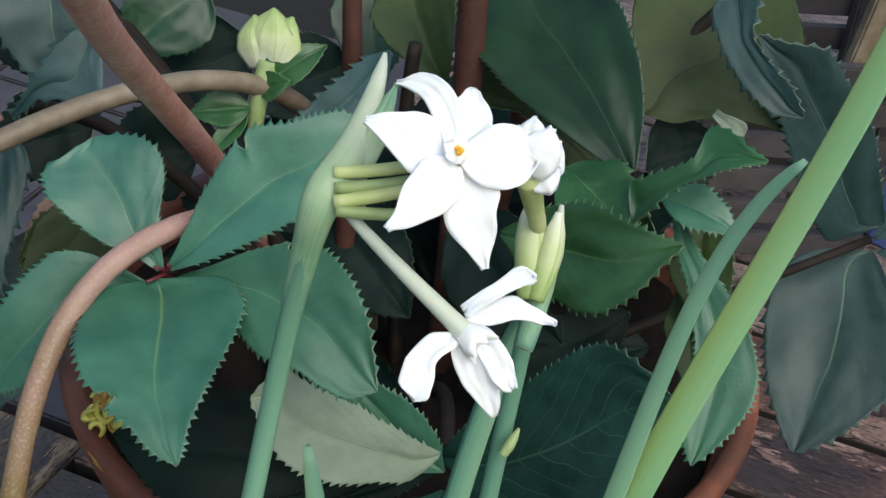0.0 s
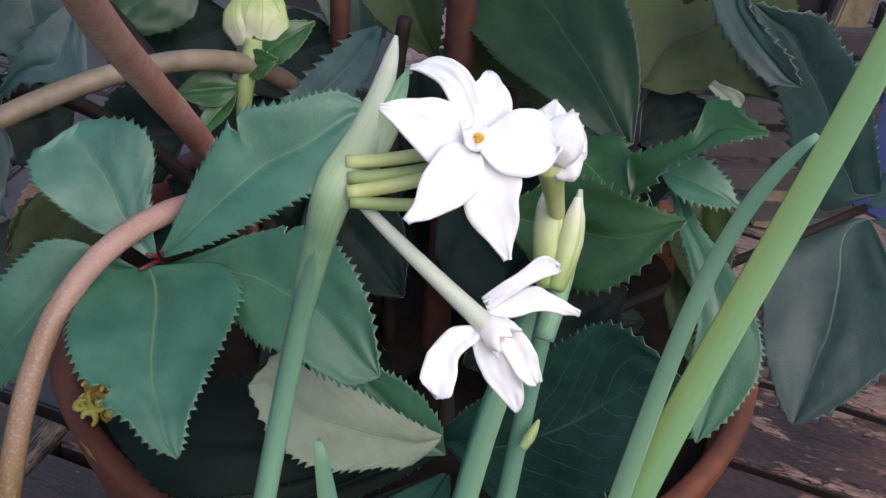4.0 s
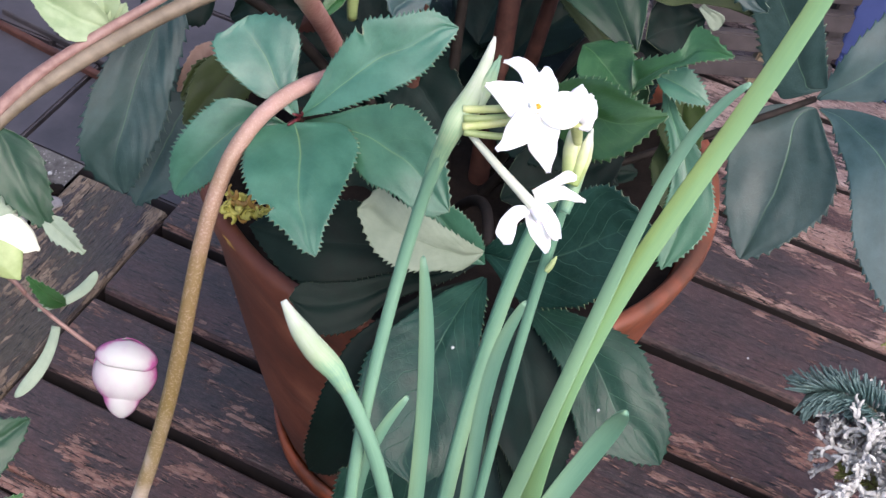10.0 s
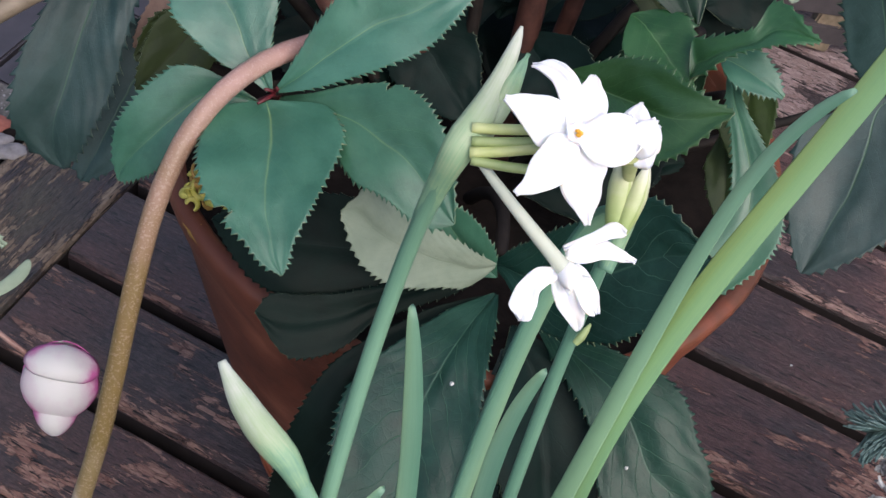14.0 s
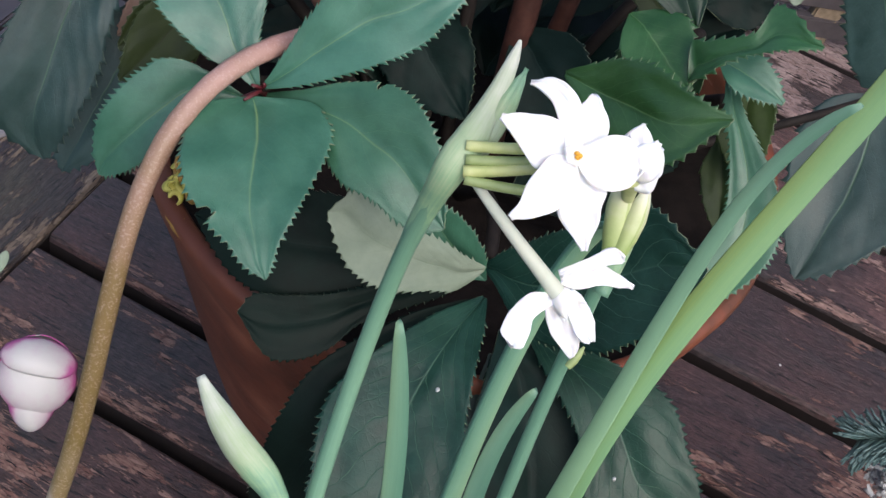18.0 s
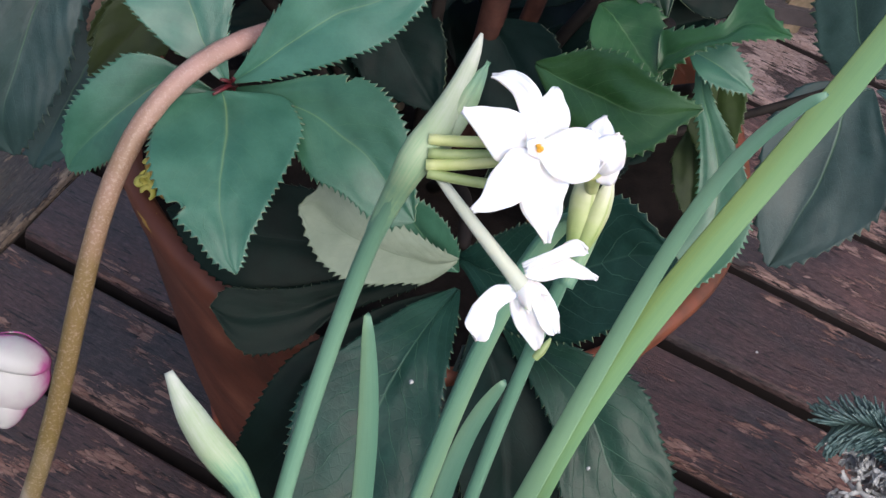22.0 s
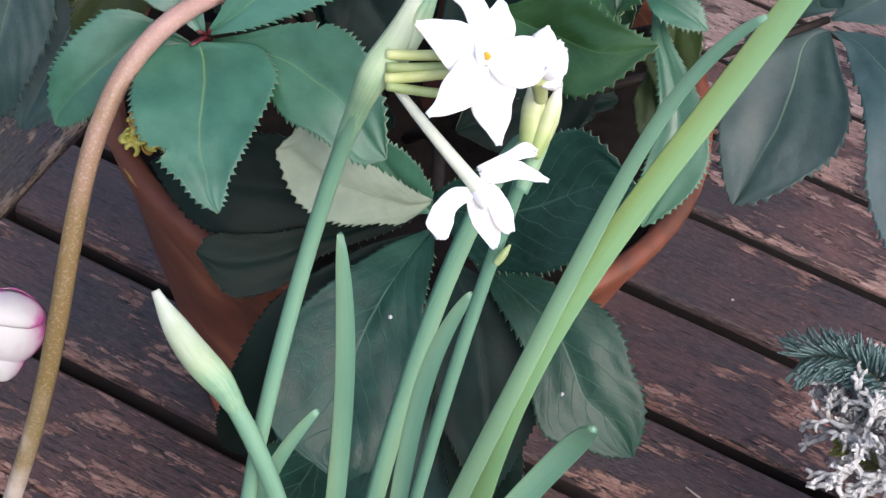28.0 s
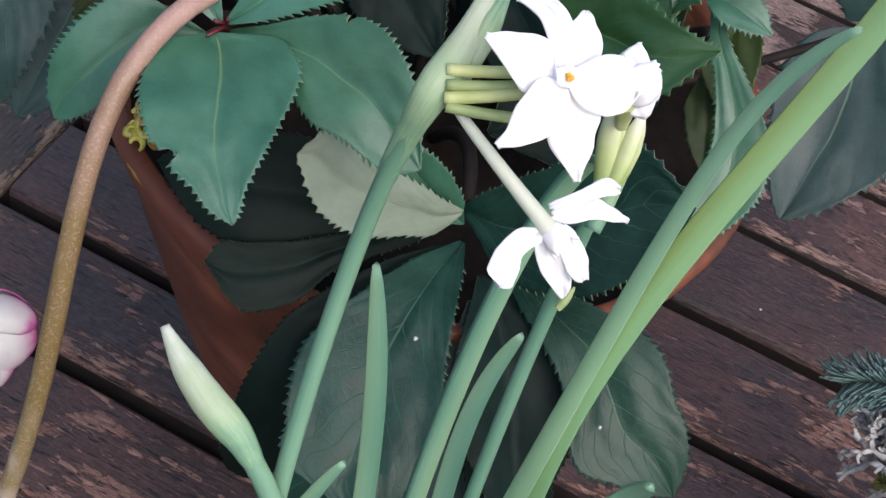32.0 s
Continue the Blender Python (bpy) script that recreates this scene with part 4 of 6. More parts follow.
leaf((0.0885, -0.0056, 0.4069), (0.1323, -0.0151, 0.4474), (-0.719, -0.335, 0.609), 0.0339, 0.1, 0.3, 1, "f", form=((2.1, 2.1, 0.2, -1.8, -0.9, 0.0, 0.7, 0.8), (15.0, 13.8, 11.9, 9.9, 10.4, 19.8, 15.8, 5.6)))  # green fold
leaf((0.099, 0.0006, 0.4163), (0.129, -0.013, 0.4119), (-0.105, -0.506, 0.856), 0.0186, 0.1, 0.2, 1, "g")  # small strip
leaf((0.1215, 0.021, 0.4008), (0.1311, -0.0181, 0.362), (-0.25, -0.712, 0.656), 0.0262, 0.05, 0.2, 1, "o")  # olive under
leaf((0.1154, 0.006, 0.3663), (0.1244, -0.0265, 0.3374), (-0.237, -0.682, 0.692), 0.02, 0.05, 0.2, 1, "o")  # olive low
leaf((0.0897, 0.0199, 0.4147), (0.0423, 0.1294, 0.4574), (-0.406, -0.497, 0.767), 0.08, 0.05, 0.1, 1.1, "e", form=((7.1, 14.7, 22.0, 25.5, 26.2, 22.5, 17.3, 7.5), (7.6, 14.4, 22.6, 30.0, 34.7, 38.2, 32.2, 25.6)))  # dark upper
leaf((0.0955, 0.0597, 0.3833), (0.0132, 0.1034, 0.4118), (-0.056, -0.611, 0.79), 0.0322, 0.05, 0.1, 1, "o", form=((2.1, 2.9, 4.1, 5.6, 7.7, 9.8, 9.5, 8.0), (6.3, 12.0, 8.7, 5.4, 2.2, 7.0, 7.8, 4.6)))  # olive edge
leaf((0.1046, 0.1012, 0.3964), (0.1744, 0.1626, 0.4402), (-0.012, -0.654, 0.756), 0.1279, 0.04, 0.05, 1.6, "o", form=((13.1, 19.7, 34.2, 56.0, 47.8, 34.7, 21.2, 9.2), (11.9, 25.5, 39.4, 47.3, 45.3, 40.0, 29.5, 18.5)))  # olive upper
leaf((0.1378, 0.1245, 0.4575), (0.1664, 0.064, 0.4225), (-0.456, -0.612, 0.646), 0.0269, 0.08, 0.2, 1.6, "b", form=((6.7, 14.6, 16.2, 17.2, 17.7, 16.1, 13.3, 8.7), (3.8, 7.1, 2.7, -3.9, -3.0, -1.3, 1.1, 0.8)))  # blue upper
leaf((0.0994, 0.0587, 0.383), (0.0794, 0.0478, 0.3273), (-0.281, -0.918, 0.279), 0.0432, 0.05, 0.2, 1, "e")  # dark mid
leaf((0.1096, 0.0956, 0.3687), (0.1458, 0.1159, 0.3772), (0.228, -0.692, 0.685), 0.0379, 0.05, 0.2, 1, "k")  # dark inner
leaf((0.2304, 0.1024, 0.3281), (0.1924, 0.0229, 0.2619), (-0.27, -0.54, 0.797), 0.0844, 0.06, 0.05, 1.6, "b", form=((21.0, 32.5, 36.5, 36.0, 31.0, 25.2, 16.5, 8.3), (7.1, 15.4, 28.5, 34.6, 34.2, 26.9, 18.6, 9.2)))  # h2 down
leaf((0.2334, 0.1017, 0.3288), (0.2916, -0.0402, 0.2759), (-0.26, -0.52, 0.81), 0.0685, 0.08, 0.1, 1.2, "b", form=((-2.0, -0.9, 1.0, 7.2, 14.5, 15.4, 12.1, 7.7), (18.1, 33.1, 50.2, 57.1, 55.3, 48.1, 34.6, 18.9)))  # h2 right
leaf((0.2308, 0.106, 0.333), (0.3061, 0.1426, 0.4005), (-0.209, -0.722, 0.66), 0.0575, 0.08, 0.12, 1.15, "b", form=((6.1, 15.5, 25.5, 28.8, 31.7, 25.7, 17.8, 7.7), (3.3, 7.5, 12.9, 15.8, 17.3, 15.8, 13.6, 6.0)))  # h2 up right
leaf((0.2343, 0.1086, 0.3395), (0.1492, 0.1001, 0.4411), (0.053, -0.998, 0.027), 0.0524, 0.06, 0.12, 1.6, "b", form=((4.1, 7.9, 13.3, 19.1, 22.0, 21.5, 21.2, 7.9), (24.3, 25.1, 25.5, 20.4, 15.4, 11.3, 6.4, 2.8)))  # h2 over
leaf((-0.1769, 0.0286, 0.407), (-0.1855, -0.0394, 0.3113), (0.162, -0.803, 0.573), 0.0702, 0.1, 0.15, 1.2, "b", form=((6.0, 11.7, 17.3, 22.1, 26.2, 27.3, 25.3, 15.6), (14.9, 18.3, 17.7, 16.4, 15.8, 12.2, 7.8, 4.4)))  # left hanging
leaf((-0.1547, 0.0262, 0.3647), (-0.1826, -0.0242, 0.2873), (0.105, -0.85, 0.516), 0.0472, 0.05, 0.1, 1.1, "b")  # left grey
leaf((-0.1255, 0.0041, 0.3952), (-0.1521, -0.0293, 0.3618), (0.134, -0.752, 0.646), 0.0301, 0.05, 0.1, 1, "o")  # left olive
leaf((-0.1334, 0.0351, 0.4539), (-0.1649, 0.0206, 0.4157), (0.1, -0.75, 0.65), 0.0494, 0.08, 0.15, 1.1, "b", form=((1.9, 2.5, 3.1, 2.3, 1.6, 1.2, 0.8, 0.6), (7.4, 14.7, 21.3, 26.0, 12.5, 4.8, 3.3, 1.8)))  # top left
leaf((-0.1919, 0.1586, 0.4359), (-0.1743, 0.1257, 0.3627), (0.263, -0.854, 0.448), 0.0537, 0.08, 0.15, 1.1, "b")  # top left far
leaf((-0.0148, 0.0915, 0.4221), (-0.0453, 0.0339, 0.4043), (0.376, -0.594, 0.711), 0.0362, 0.06, 0.2, 1.1, "b", form=((3.1, 5.6, 7.6, 8.9, 9.8, 10.7, 10.6, 10.4), (2.7, 4.7, 7.3, 7.7, 8.0, 7.6, 6.5, 3.0)))  # blue behind
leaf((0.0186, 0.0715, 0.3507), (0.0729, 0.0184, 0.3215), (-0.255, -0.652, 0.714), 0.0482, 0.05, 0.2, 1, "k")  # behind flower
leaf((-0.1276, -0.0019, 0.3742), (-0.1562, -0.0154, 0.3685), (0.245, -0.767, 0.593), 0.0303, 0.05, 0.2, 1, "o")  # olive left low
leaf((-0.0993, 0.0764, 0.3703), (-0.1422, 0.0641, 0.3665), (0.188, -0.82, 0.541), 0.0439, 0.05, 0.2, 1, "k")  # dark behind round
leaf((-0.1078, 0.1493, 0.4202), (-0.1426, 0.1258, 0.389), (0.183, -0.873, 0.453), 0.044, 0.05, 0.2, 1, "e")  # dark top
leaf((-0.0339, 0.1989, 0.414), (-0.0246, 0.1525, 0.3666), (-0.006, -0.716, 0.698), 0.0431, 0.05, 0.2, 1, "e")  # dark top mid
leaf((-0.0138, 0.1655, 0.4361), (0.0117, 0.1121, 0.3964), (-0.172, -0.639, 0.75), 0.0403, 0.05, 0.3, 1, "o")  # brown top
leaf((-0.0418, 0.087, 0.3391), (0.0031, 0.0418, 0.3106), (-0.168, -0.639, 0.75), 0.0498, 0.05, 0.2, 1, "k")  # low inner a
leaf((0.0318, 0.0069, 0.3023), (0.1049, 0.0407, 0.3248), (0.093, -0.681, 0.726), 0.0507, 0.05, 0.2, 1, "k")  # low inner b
# added leaves whose near-black colour stands for the shade behind the plant
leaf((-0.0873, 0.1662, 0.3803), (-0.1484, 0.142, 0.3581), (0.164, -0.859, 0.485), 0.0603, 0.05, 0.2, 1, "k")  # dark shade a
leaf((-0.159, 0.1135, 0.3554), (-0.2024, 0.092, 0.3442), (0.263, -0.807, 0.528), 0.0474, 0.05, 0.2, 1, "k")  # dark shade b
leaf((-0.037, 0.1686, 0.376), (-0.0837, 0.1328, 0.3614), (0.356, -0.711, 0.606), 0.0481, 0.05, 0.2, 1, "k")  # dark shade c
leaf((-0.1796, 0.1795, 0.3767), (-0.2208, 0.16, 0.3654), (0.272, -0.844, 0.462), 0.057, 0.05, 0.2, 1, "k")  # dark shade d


def stalk(ctrl, r0, r1, mat, name="stem", owner=None, k=26, label="", bumpy=0.06):
    return part(name, tube(bezier(ctrl, k), lambda s: r0 + (r1 - r0) * s, 12, bumpy=bumpy), mat, owner, label)


ROOT = Vector((0.0, 0.045, 0.245))


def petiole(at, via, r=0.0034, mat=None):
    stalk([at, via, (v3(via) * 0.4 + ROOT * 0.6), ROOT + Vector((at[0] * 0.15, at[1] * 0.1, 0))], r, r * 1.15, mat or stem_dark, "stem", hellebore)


arch = bezier([(-0.0647, -0.0277, 0.4122), (-0.143, -0.1093, 0.4483), (-0.1313, -0.1455, 0.3711), (-0.1069, -0.1617, 0.2837), (-0.1601, -0.1838, 0.2191), (-0.1732, -0.196, 0.1519), (-0.1854, -0.1967, 0.0)], 44)
out = (arch[0] - arch[1]).normalized()
arch = [arch[0] + out * 0.011 + Vector((0, 0.008, -0.012)), arch[0] + out * 0.007 + Vector((0, 0.003, -0.005)), arch[0] + out * 0.0035 + Vector((0, 0.0005, -0.0012))] + arch
part("stem", tube(arch, lambda s: 0.0043, 12, bumpy=0.06), stalk_skin, hellebore, "pinkish-brown arching stalk")
main_stem = bezier([(-0.0777, -0.1768, 0.5806), (-0.0834, -0.1422, 0.5476), (-0.0992, -0.0477, 0.4783), (-0.0855, 0.0419, 0.4017), (-0.0666, 0.0948, 0.3113), (-0.0502, 0.0909, 0.2497)], 30)
main_stem = bezier([(-0.115, -0.20, 0.72), (-0.098, -0.20, 0.66), tuple(main_stem[0] * 2 - main_stem[3]), tuple(main_stem[0])], 10)[:-1] + main_stem
part("stem", tube(main_stem, lambda s: 0.0050 + 0.0006 * s, 12, bumpy=0.06), stem_red, hellebore, "thick reddish-brown stem")
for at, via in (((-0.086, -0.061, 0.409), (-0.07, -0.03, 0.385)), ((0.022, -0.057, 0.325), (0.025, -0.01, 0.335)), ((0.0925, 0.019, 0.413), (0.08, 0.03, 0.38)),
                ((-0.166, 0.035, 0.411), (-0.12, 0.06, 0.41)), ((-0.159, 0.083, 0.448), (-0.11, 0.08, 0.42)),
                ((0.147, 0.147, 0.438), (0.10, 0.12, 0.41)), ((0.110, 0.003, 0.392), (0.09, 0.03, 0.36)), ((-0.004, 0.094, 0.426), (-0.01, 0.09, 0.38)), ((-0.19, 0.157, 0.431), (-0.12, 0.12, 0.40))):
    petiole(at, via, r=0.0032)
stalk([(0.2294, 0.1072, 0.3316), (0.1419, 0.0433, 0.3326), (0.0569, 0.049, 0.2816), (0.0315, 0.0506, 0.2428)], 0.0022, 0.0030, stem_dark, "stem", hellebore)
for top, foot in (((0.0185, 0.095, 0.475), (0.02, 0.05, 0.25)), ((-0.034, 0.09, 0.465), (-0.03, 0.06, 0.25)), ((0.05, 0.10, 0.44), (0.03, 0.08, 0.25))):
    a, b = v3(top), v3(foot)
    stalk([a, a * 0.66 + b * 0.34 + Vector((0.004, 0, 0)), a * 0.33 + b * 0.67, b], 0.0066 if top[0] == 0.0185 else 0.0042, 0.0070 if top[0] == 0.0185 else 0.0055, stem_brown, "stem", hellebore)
for b in grown[:5]:
    mid = v3(b) * 0.5 + Vector((-0.0845, -0.0600, 0.4065)) * 0.5
    part("leaf_stalk", tube([Vector((-0.0845, -0.0575, 0.4010)), mid, v3(b) + (v3(b) - mid) * 1.2 + Vector((0, 0, 0.0012))], lambda s: 0.0014 - 0.0008 * s, 8), stem_crimson, hellebore, "dark red joint of the leaf")
# inner foliage, its shade put into the near-black leaf colour
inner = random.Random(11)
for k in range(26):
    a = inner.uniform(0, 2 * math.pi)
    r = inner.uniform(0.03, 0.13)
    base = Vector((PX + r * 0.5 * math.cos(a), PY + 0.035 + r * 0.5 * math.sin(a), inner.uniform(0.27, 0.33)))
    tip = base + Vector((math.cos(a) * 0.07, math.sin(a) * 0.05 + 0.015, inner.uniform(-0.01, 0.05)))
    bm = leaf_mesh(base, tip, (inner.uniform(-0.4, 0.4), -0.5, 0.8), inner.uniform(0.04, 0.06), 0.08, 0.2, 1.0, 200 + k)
    part("leaf", bm, (leaf_shaded, leaf_deep, leaf_shaded), hellebore)

# ---- narcissus ----
narcissus = thing("narcissus", (0.012, -0.285, 0.196), "white paperwhite narcissus with green strap leaves and buds", "flower")
FOOT = Vector((0.012, -0.285, 0.19))


def rooted(ctrl, spread=0.4):
    """A path carried on down to the bulbs."""
    c = [v3(p) for p in ctrl]
    end, way = c[-1], (c[-1] - c[-2]).normalized()
    foot = FOOT + Vector(((end.x - FOOT.x) * spread, (end.y - FOOT.y) * 0.15, 0))
    return c + [end + way * 0.03, (end + way * 0.03) * 0.4 + foot * 0.6, foot]


FACE = (-0.1, -0.72, 0.68)
BLADES = [
    # path from the tip down, width, side it shows
    ([(-0.0191, -0.2068, 0.4702), (-0.0114, -0.2187, 0.4333), (-0.0058, -0.2281, 0.3928), (-0.0066, -0.2421, 0.3485)], 0.0052, FACE, 0.22),
    ([(0.035, -0.19, 0.505), (0.040, -0.160, 0.490), (0.0145, -0.158, 0.4467), (0.0052, -0.2395, 0.3463)], 0.0058, FACE, 0.14),
    ([(0.0251, -0.2143, 0.4594), (0.0197, -0.2176, 0.4445), (0.0077, -0.2247, 0.4152), (0.0153, -0.2545, 0.3725)], 0.0045, FACE, 0.3),
    ([(0.1651, -0.0327, 0.6381), (0.1689, -0.1018, 0.4998), (0.0220, -0.1551, 0.3634), (0.0485, -0.1993, 0.3426)], 0.0100, (-0.6, -0.6, 0.5), 0.05),
    ([(0.1134, -0.1195, 0.5113), (0.1000, -0.1169, 0.4942), (0.0832, -0.1194, 0.4551), (0.0792, -0.1412, 0.4322), (0.0836, -0.1310, 0.3923), (0.0336, -0.2329, 0.3201)], 0.0054, (-0.6, -0.6, 0.5), 0.12),
    ([(0.0754, -0.2323, 0.4189), (0.0756, -0.2212, 0.3987), (0.0709, -0.2237, 0.3736), (0.0543, -0.2334, 0.3485)], 0.0086, FACE, 0.24),
    ([(-0.0177, -0.2471, 0.4295), (-0.0265, -0.2523, 0.414), (-0.0338, -0.2574, 0.3977), (-0.0361, -0.2633, 0.38)], 0.0036, FACE, 0.4),
]
for ctrl, w, hint, tr in BLADES:
    skin = blade_lime if w > 0.0092 else blade_teal if hint != FACE else blade_green
    part("leaf_blade", blade_mesh(rooted(ctrl), w, hint, 44, tr, ends=(0.80, 1.10) if w > 0.0092 else (0.52, 1.65) if skin == blade_teal else (0.9, 1.15)), (skin,) * 3, narcissus)

SCAPES = [
    ([(-0.0184, -0.2221, 0.5469), (-0.0269, -0.2147, 0.5016), (-0.0322, -0.2374, 0.4522), (-0.0405, -0.2853, 0.4077)], 0.0024, 0.0026),
    ([(0.031, -0.2117, 0.5379), (0.0285, -0.2238, 0.5014), (0.0219, -0.2292, 0.4602), (0.02, -0.2481, 0.4191)], 0.0020, 0.0022),
    ([(-0.0470, -0.2580, 0.4515), (-0.0400, -0.2630, 0.4440), (-0.030, -0.270, 0.43), (-0.0190, -0.2800, 0.405)], 0.0030, 0.0030),
]
for ctrl, r0, r1 in SCAPES:
    part("flower_stem", tube(bezier(rooted(ctrl), 40), lambda s, a=r0, b=r1: a + (b - a) * min(1, s * 3), 12, flat=0.8), blade_green, narcissus)


def spindle(ctrl, radii, material, name, owner, label="", k=30, sides=14, flat=0.85):
    """A bud or sheath along a path with its own swelling outline."""
    xs = [i / (len(radii) - 1) for i in range(len(radii))]
    f = lambda s: float(np.interp(s, xs, radii))  # noqa: E731
    return part(name, tube(bezier(ctrl, k), f, sides, flat=flat), material, owner, label)


def petal(base, tip, width, owner, face=FACE, curl=0.08, cup=0.15, bend=0.0, seed=0, mat=None, name="tepal", shape=0.9, label="", form=None):
    m = mat or petal_white
    return part(name, petal_mesh(base, tip, face, width, curl, cup, seed, shape=shape, bend=bend, form=form), (m, m, m), owner, label)


def cup(a, b, r0, r1, material, name, owner, sides=24):
    """A small open cup from a to b with a thin waved lip."""
    a, b = v3(a), v3(b)
    ax = b - a
    pts = [a, a + ax * 0.3, a + ax * 0.7, b, b + ax * 0.02, a + ax * 0.90, a + ax * 0.86]
    rad = [r0 * 0.5, r0, r1 * 0.95, r1, r1 * 0.84, r0 * 0.7, r0 * 0.2]
    fr = frames_along([a, b], (0, 0, 1))[0]
    bm = bmesh.new()
    rings = []
    for n, (p, r) in enumerate(zip(pts, rad)):
        rings.append([bm.verts.new(p + fr[0] * math.cos(q) * r + fr[1] * math.sin(q) * r + (ax * 0.16 * math.sin(q * 6 + 0.4) + fr[0] * 0.0003 * math.sin(q * 5) if n in (3, 4) else Vector())) for q in (2 * math.pi * j / sides for j in range(sides))])
    for x, y in zip(rings, rings[1:]):
        for j in range(sides):
            bm.faces.new((x[j], x[(j + 1) % sides], y[(j + 1) % sides], y[j]))
    bm.faces.new(rings[-1])
    bm.faces.new(rings[0][::-1])
    return part(name, bm, material, owner)


# open flower facing the viewer: cup with six tepals
flower = cup((0.0101, -0.2250, 0.5698), (0.0098, -0.2278, 0.5731), 0.0020, 0.0025, petal_white, "flower", narcissus)
flower["label"] = "open white flower with a small cup"
for k, (b, t, cu, cp, lo, hi) in enumerate([
    ((0.0081, -0.2246, 0.5719), (-0.0029, -0.2131, 0.5785), 0.10, 0.14, (1.2, 5.0, 6.4, 7.1, 6.9, 5.9, 4.0), (1.2, 0.1, -0.9, -1.8, -1.9, -1.2, -0.2)),
    ((0.0092, -0.2248, 0.5719), (-0.0084, -0.2222, 0.5749), 0.06, 0.08, (1.2, 3.1, 5.0, 4.6, 3.6, 2.5, 1.1), (1.2, 4.3, 6.9, 5.6, 3.7, 1.9, 0.8)),
    ((0.0091, -0.2280, 0.5690), (-0.0021, -0.2416, 0.5629), 0.08, 0.14, (1.2, 4.1, 4.2, 3.8, 2.7, 1.3, 0.7), (1.2, 4.4, 6.0, 5.9, 4.7, 3.2, 1.3)),
    ((0.0111, -0.2295, 0.5680), (0.0175, -0.2384, 0.5530), 0.06, 0.14, (1.2, 3.2, 4.8, 5.4, 4.0, 2.1, 0.8), (1.2, 4.9, 6.4, 4.7, 3.9, 2.0, 1.0)),
    ((0.0117, -0.2262, 0.5711), (0.0258, -0.2266, 0.5717), 0.06, 0.10, (1.2, 4.6, 6.0, 6.4, 6.0, 5.0, 2.7), (1.2, 4.1, 5.6, 6.5, 6.4, 4.6, 1.6)),
    ((0.0105, -0.2247, 0.5723), (0.0118, -0.2131, 0.5789), 0.10, 0.14, (1.2, 4.6, 5.4, 5.4, 4.5, 2.7, 1.8), (1.2, 2.4, 2.7, 2.4, 2.1, 1.2, 0.9)),
]):
    heart = Vector((0.0103, -0.2262, 0.5706))
    petal(v3(b) * 0.45 + heart * 0.55 + Vector((0, 0.0006 * (k % 2), -0.0006 * (k % 2))), t, 0.01, flower, FACE, cu, cp, 0.0, k, form=((2.0, *lo[1:]), (2.0, *hi[1:])))
for k, p in enumerate(((0.0098, -0.2276, 0.5733), (0.0105, -0.2280, 0.5731), (0.0101, -0.2283, 0.5727))):
    q = v3(p)
    part("stamen", tube([q - Vector((0, -0.0012, 0.0012)), q, q + Vector((0.0003, -0.0005, 0.0005))], lambda s: 0.0003 + 0.0003 * s, 8), anther_yellow, flower, "yellow stamen")
part("flower_tube", tube(bezier([(0.0101, -0.2235, 0.5683), (0.0095, -0.219, 0.5640), (0.004, -0.2195, 0.5612)], 12), lambda s: 0.0022 - 0.0006 * s, 10), bud_green, flower)

# flower hanging outward, seen from its side
nodding = part("flower", tube(bezier([(-0.0107, -0.2215, 0.5514), (-0.0072, -0.2246, 0.5496), (0.0013, -0.2318, 0.5455), (0.0121, -0.24, 0.5407), (0.0154, -0.2425, 0.5392)], 24), lambda s: 0.0011 + 0.0011 * s, 12), petal_cream, narcissus, "white flower turned aside on a pale tube")
for k, (b, t, cu, lo, hi) in enumerate([
    ((0.0131, -0.2417, 0.5385), (0.0062, -0.2537, 0.5308), 0.10, (1.2, 4.2, 5.4, 5.9, 5.9, 5.5, 4.3), (1.2, 1.4, 0.2, -0.3, 1.0, 1.5, 1.6)),
    ((0.0135, -0.2421, 0.5383), (0.0225, -0.2466, 0.5216), 0.06, (1.2, 2.8, 3.3, 3.0, 2.2, 1.5, 0.9), (1.2, 2.4, 3.1, 2.8, 2.9, 2.4, 1.4)),
    ((0.0166, -0.2410, 0.5397), (0.0255, -0.2465, 0.5295), 0.06, (1.2, 1.7, 2.1, 2.4, 2.6, 2.0, 1.5), (1.2, 2.6, 3.1, 3.1, 2.6, 1.8, 0.9)),
    ((0.0148, -0.2383, 0.5414), (0.0339, -0.2319, 0.5353), 0.06, (1.2, 1.8, 1.1, 0.2, 0.0, 0.4, 0.3), (1.2, 2.6, 3.8, 4.4, 3.2, 1.9, 0.9)),
    ((0.0141, -0.2379, 0.5415), (0.0279, -0.2355, 0.5497), 0.05, (1.2, 1.2, 0.8, 0.4, 0.4, 0.7, 1.0), (1.2, 1.8, 2.2, 2.5, 3.1, 3.4, 2.8)),
    ((0.0137, -0.2400, 0.5385), (0.0178, -0.2400, 0.5300), 0.05, (1.2, 1.7, 2.0, 2.1, 2.0, 1.5, 0.8), (1.2, 1.7, 2.0, 2.1, 2.0, 1.5, 0.8)),
]):
    petal(b, t, 0.007, nodding, FACE, cu, 0.12, 0.0, 10 + k, form=(lo, hi))
cup((0.0135, -0.2405, 0.5397), (0.0185, -0.2445, 0.5380), 0.0026, 0.0036, petal_white, "corona", nodding)

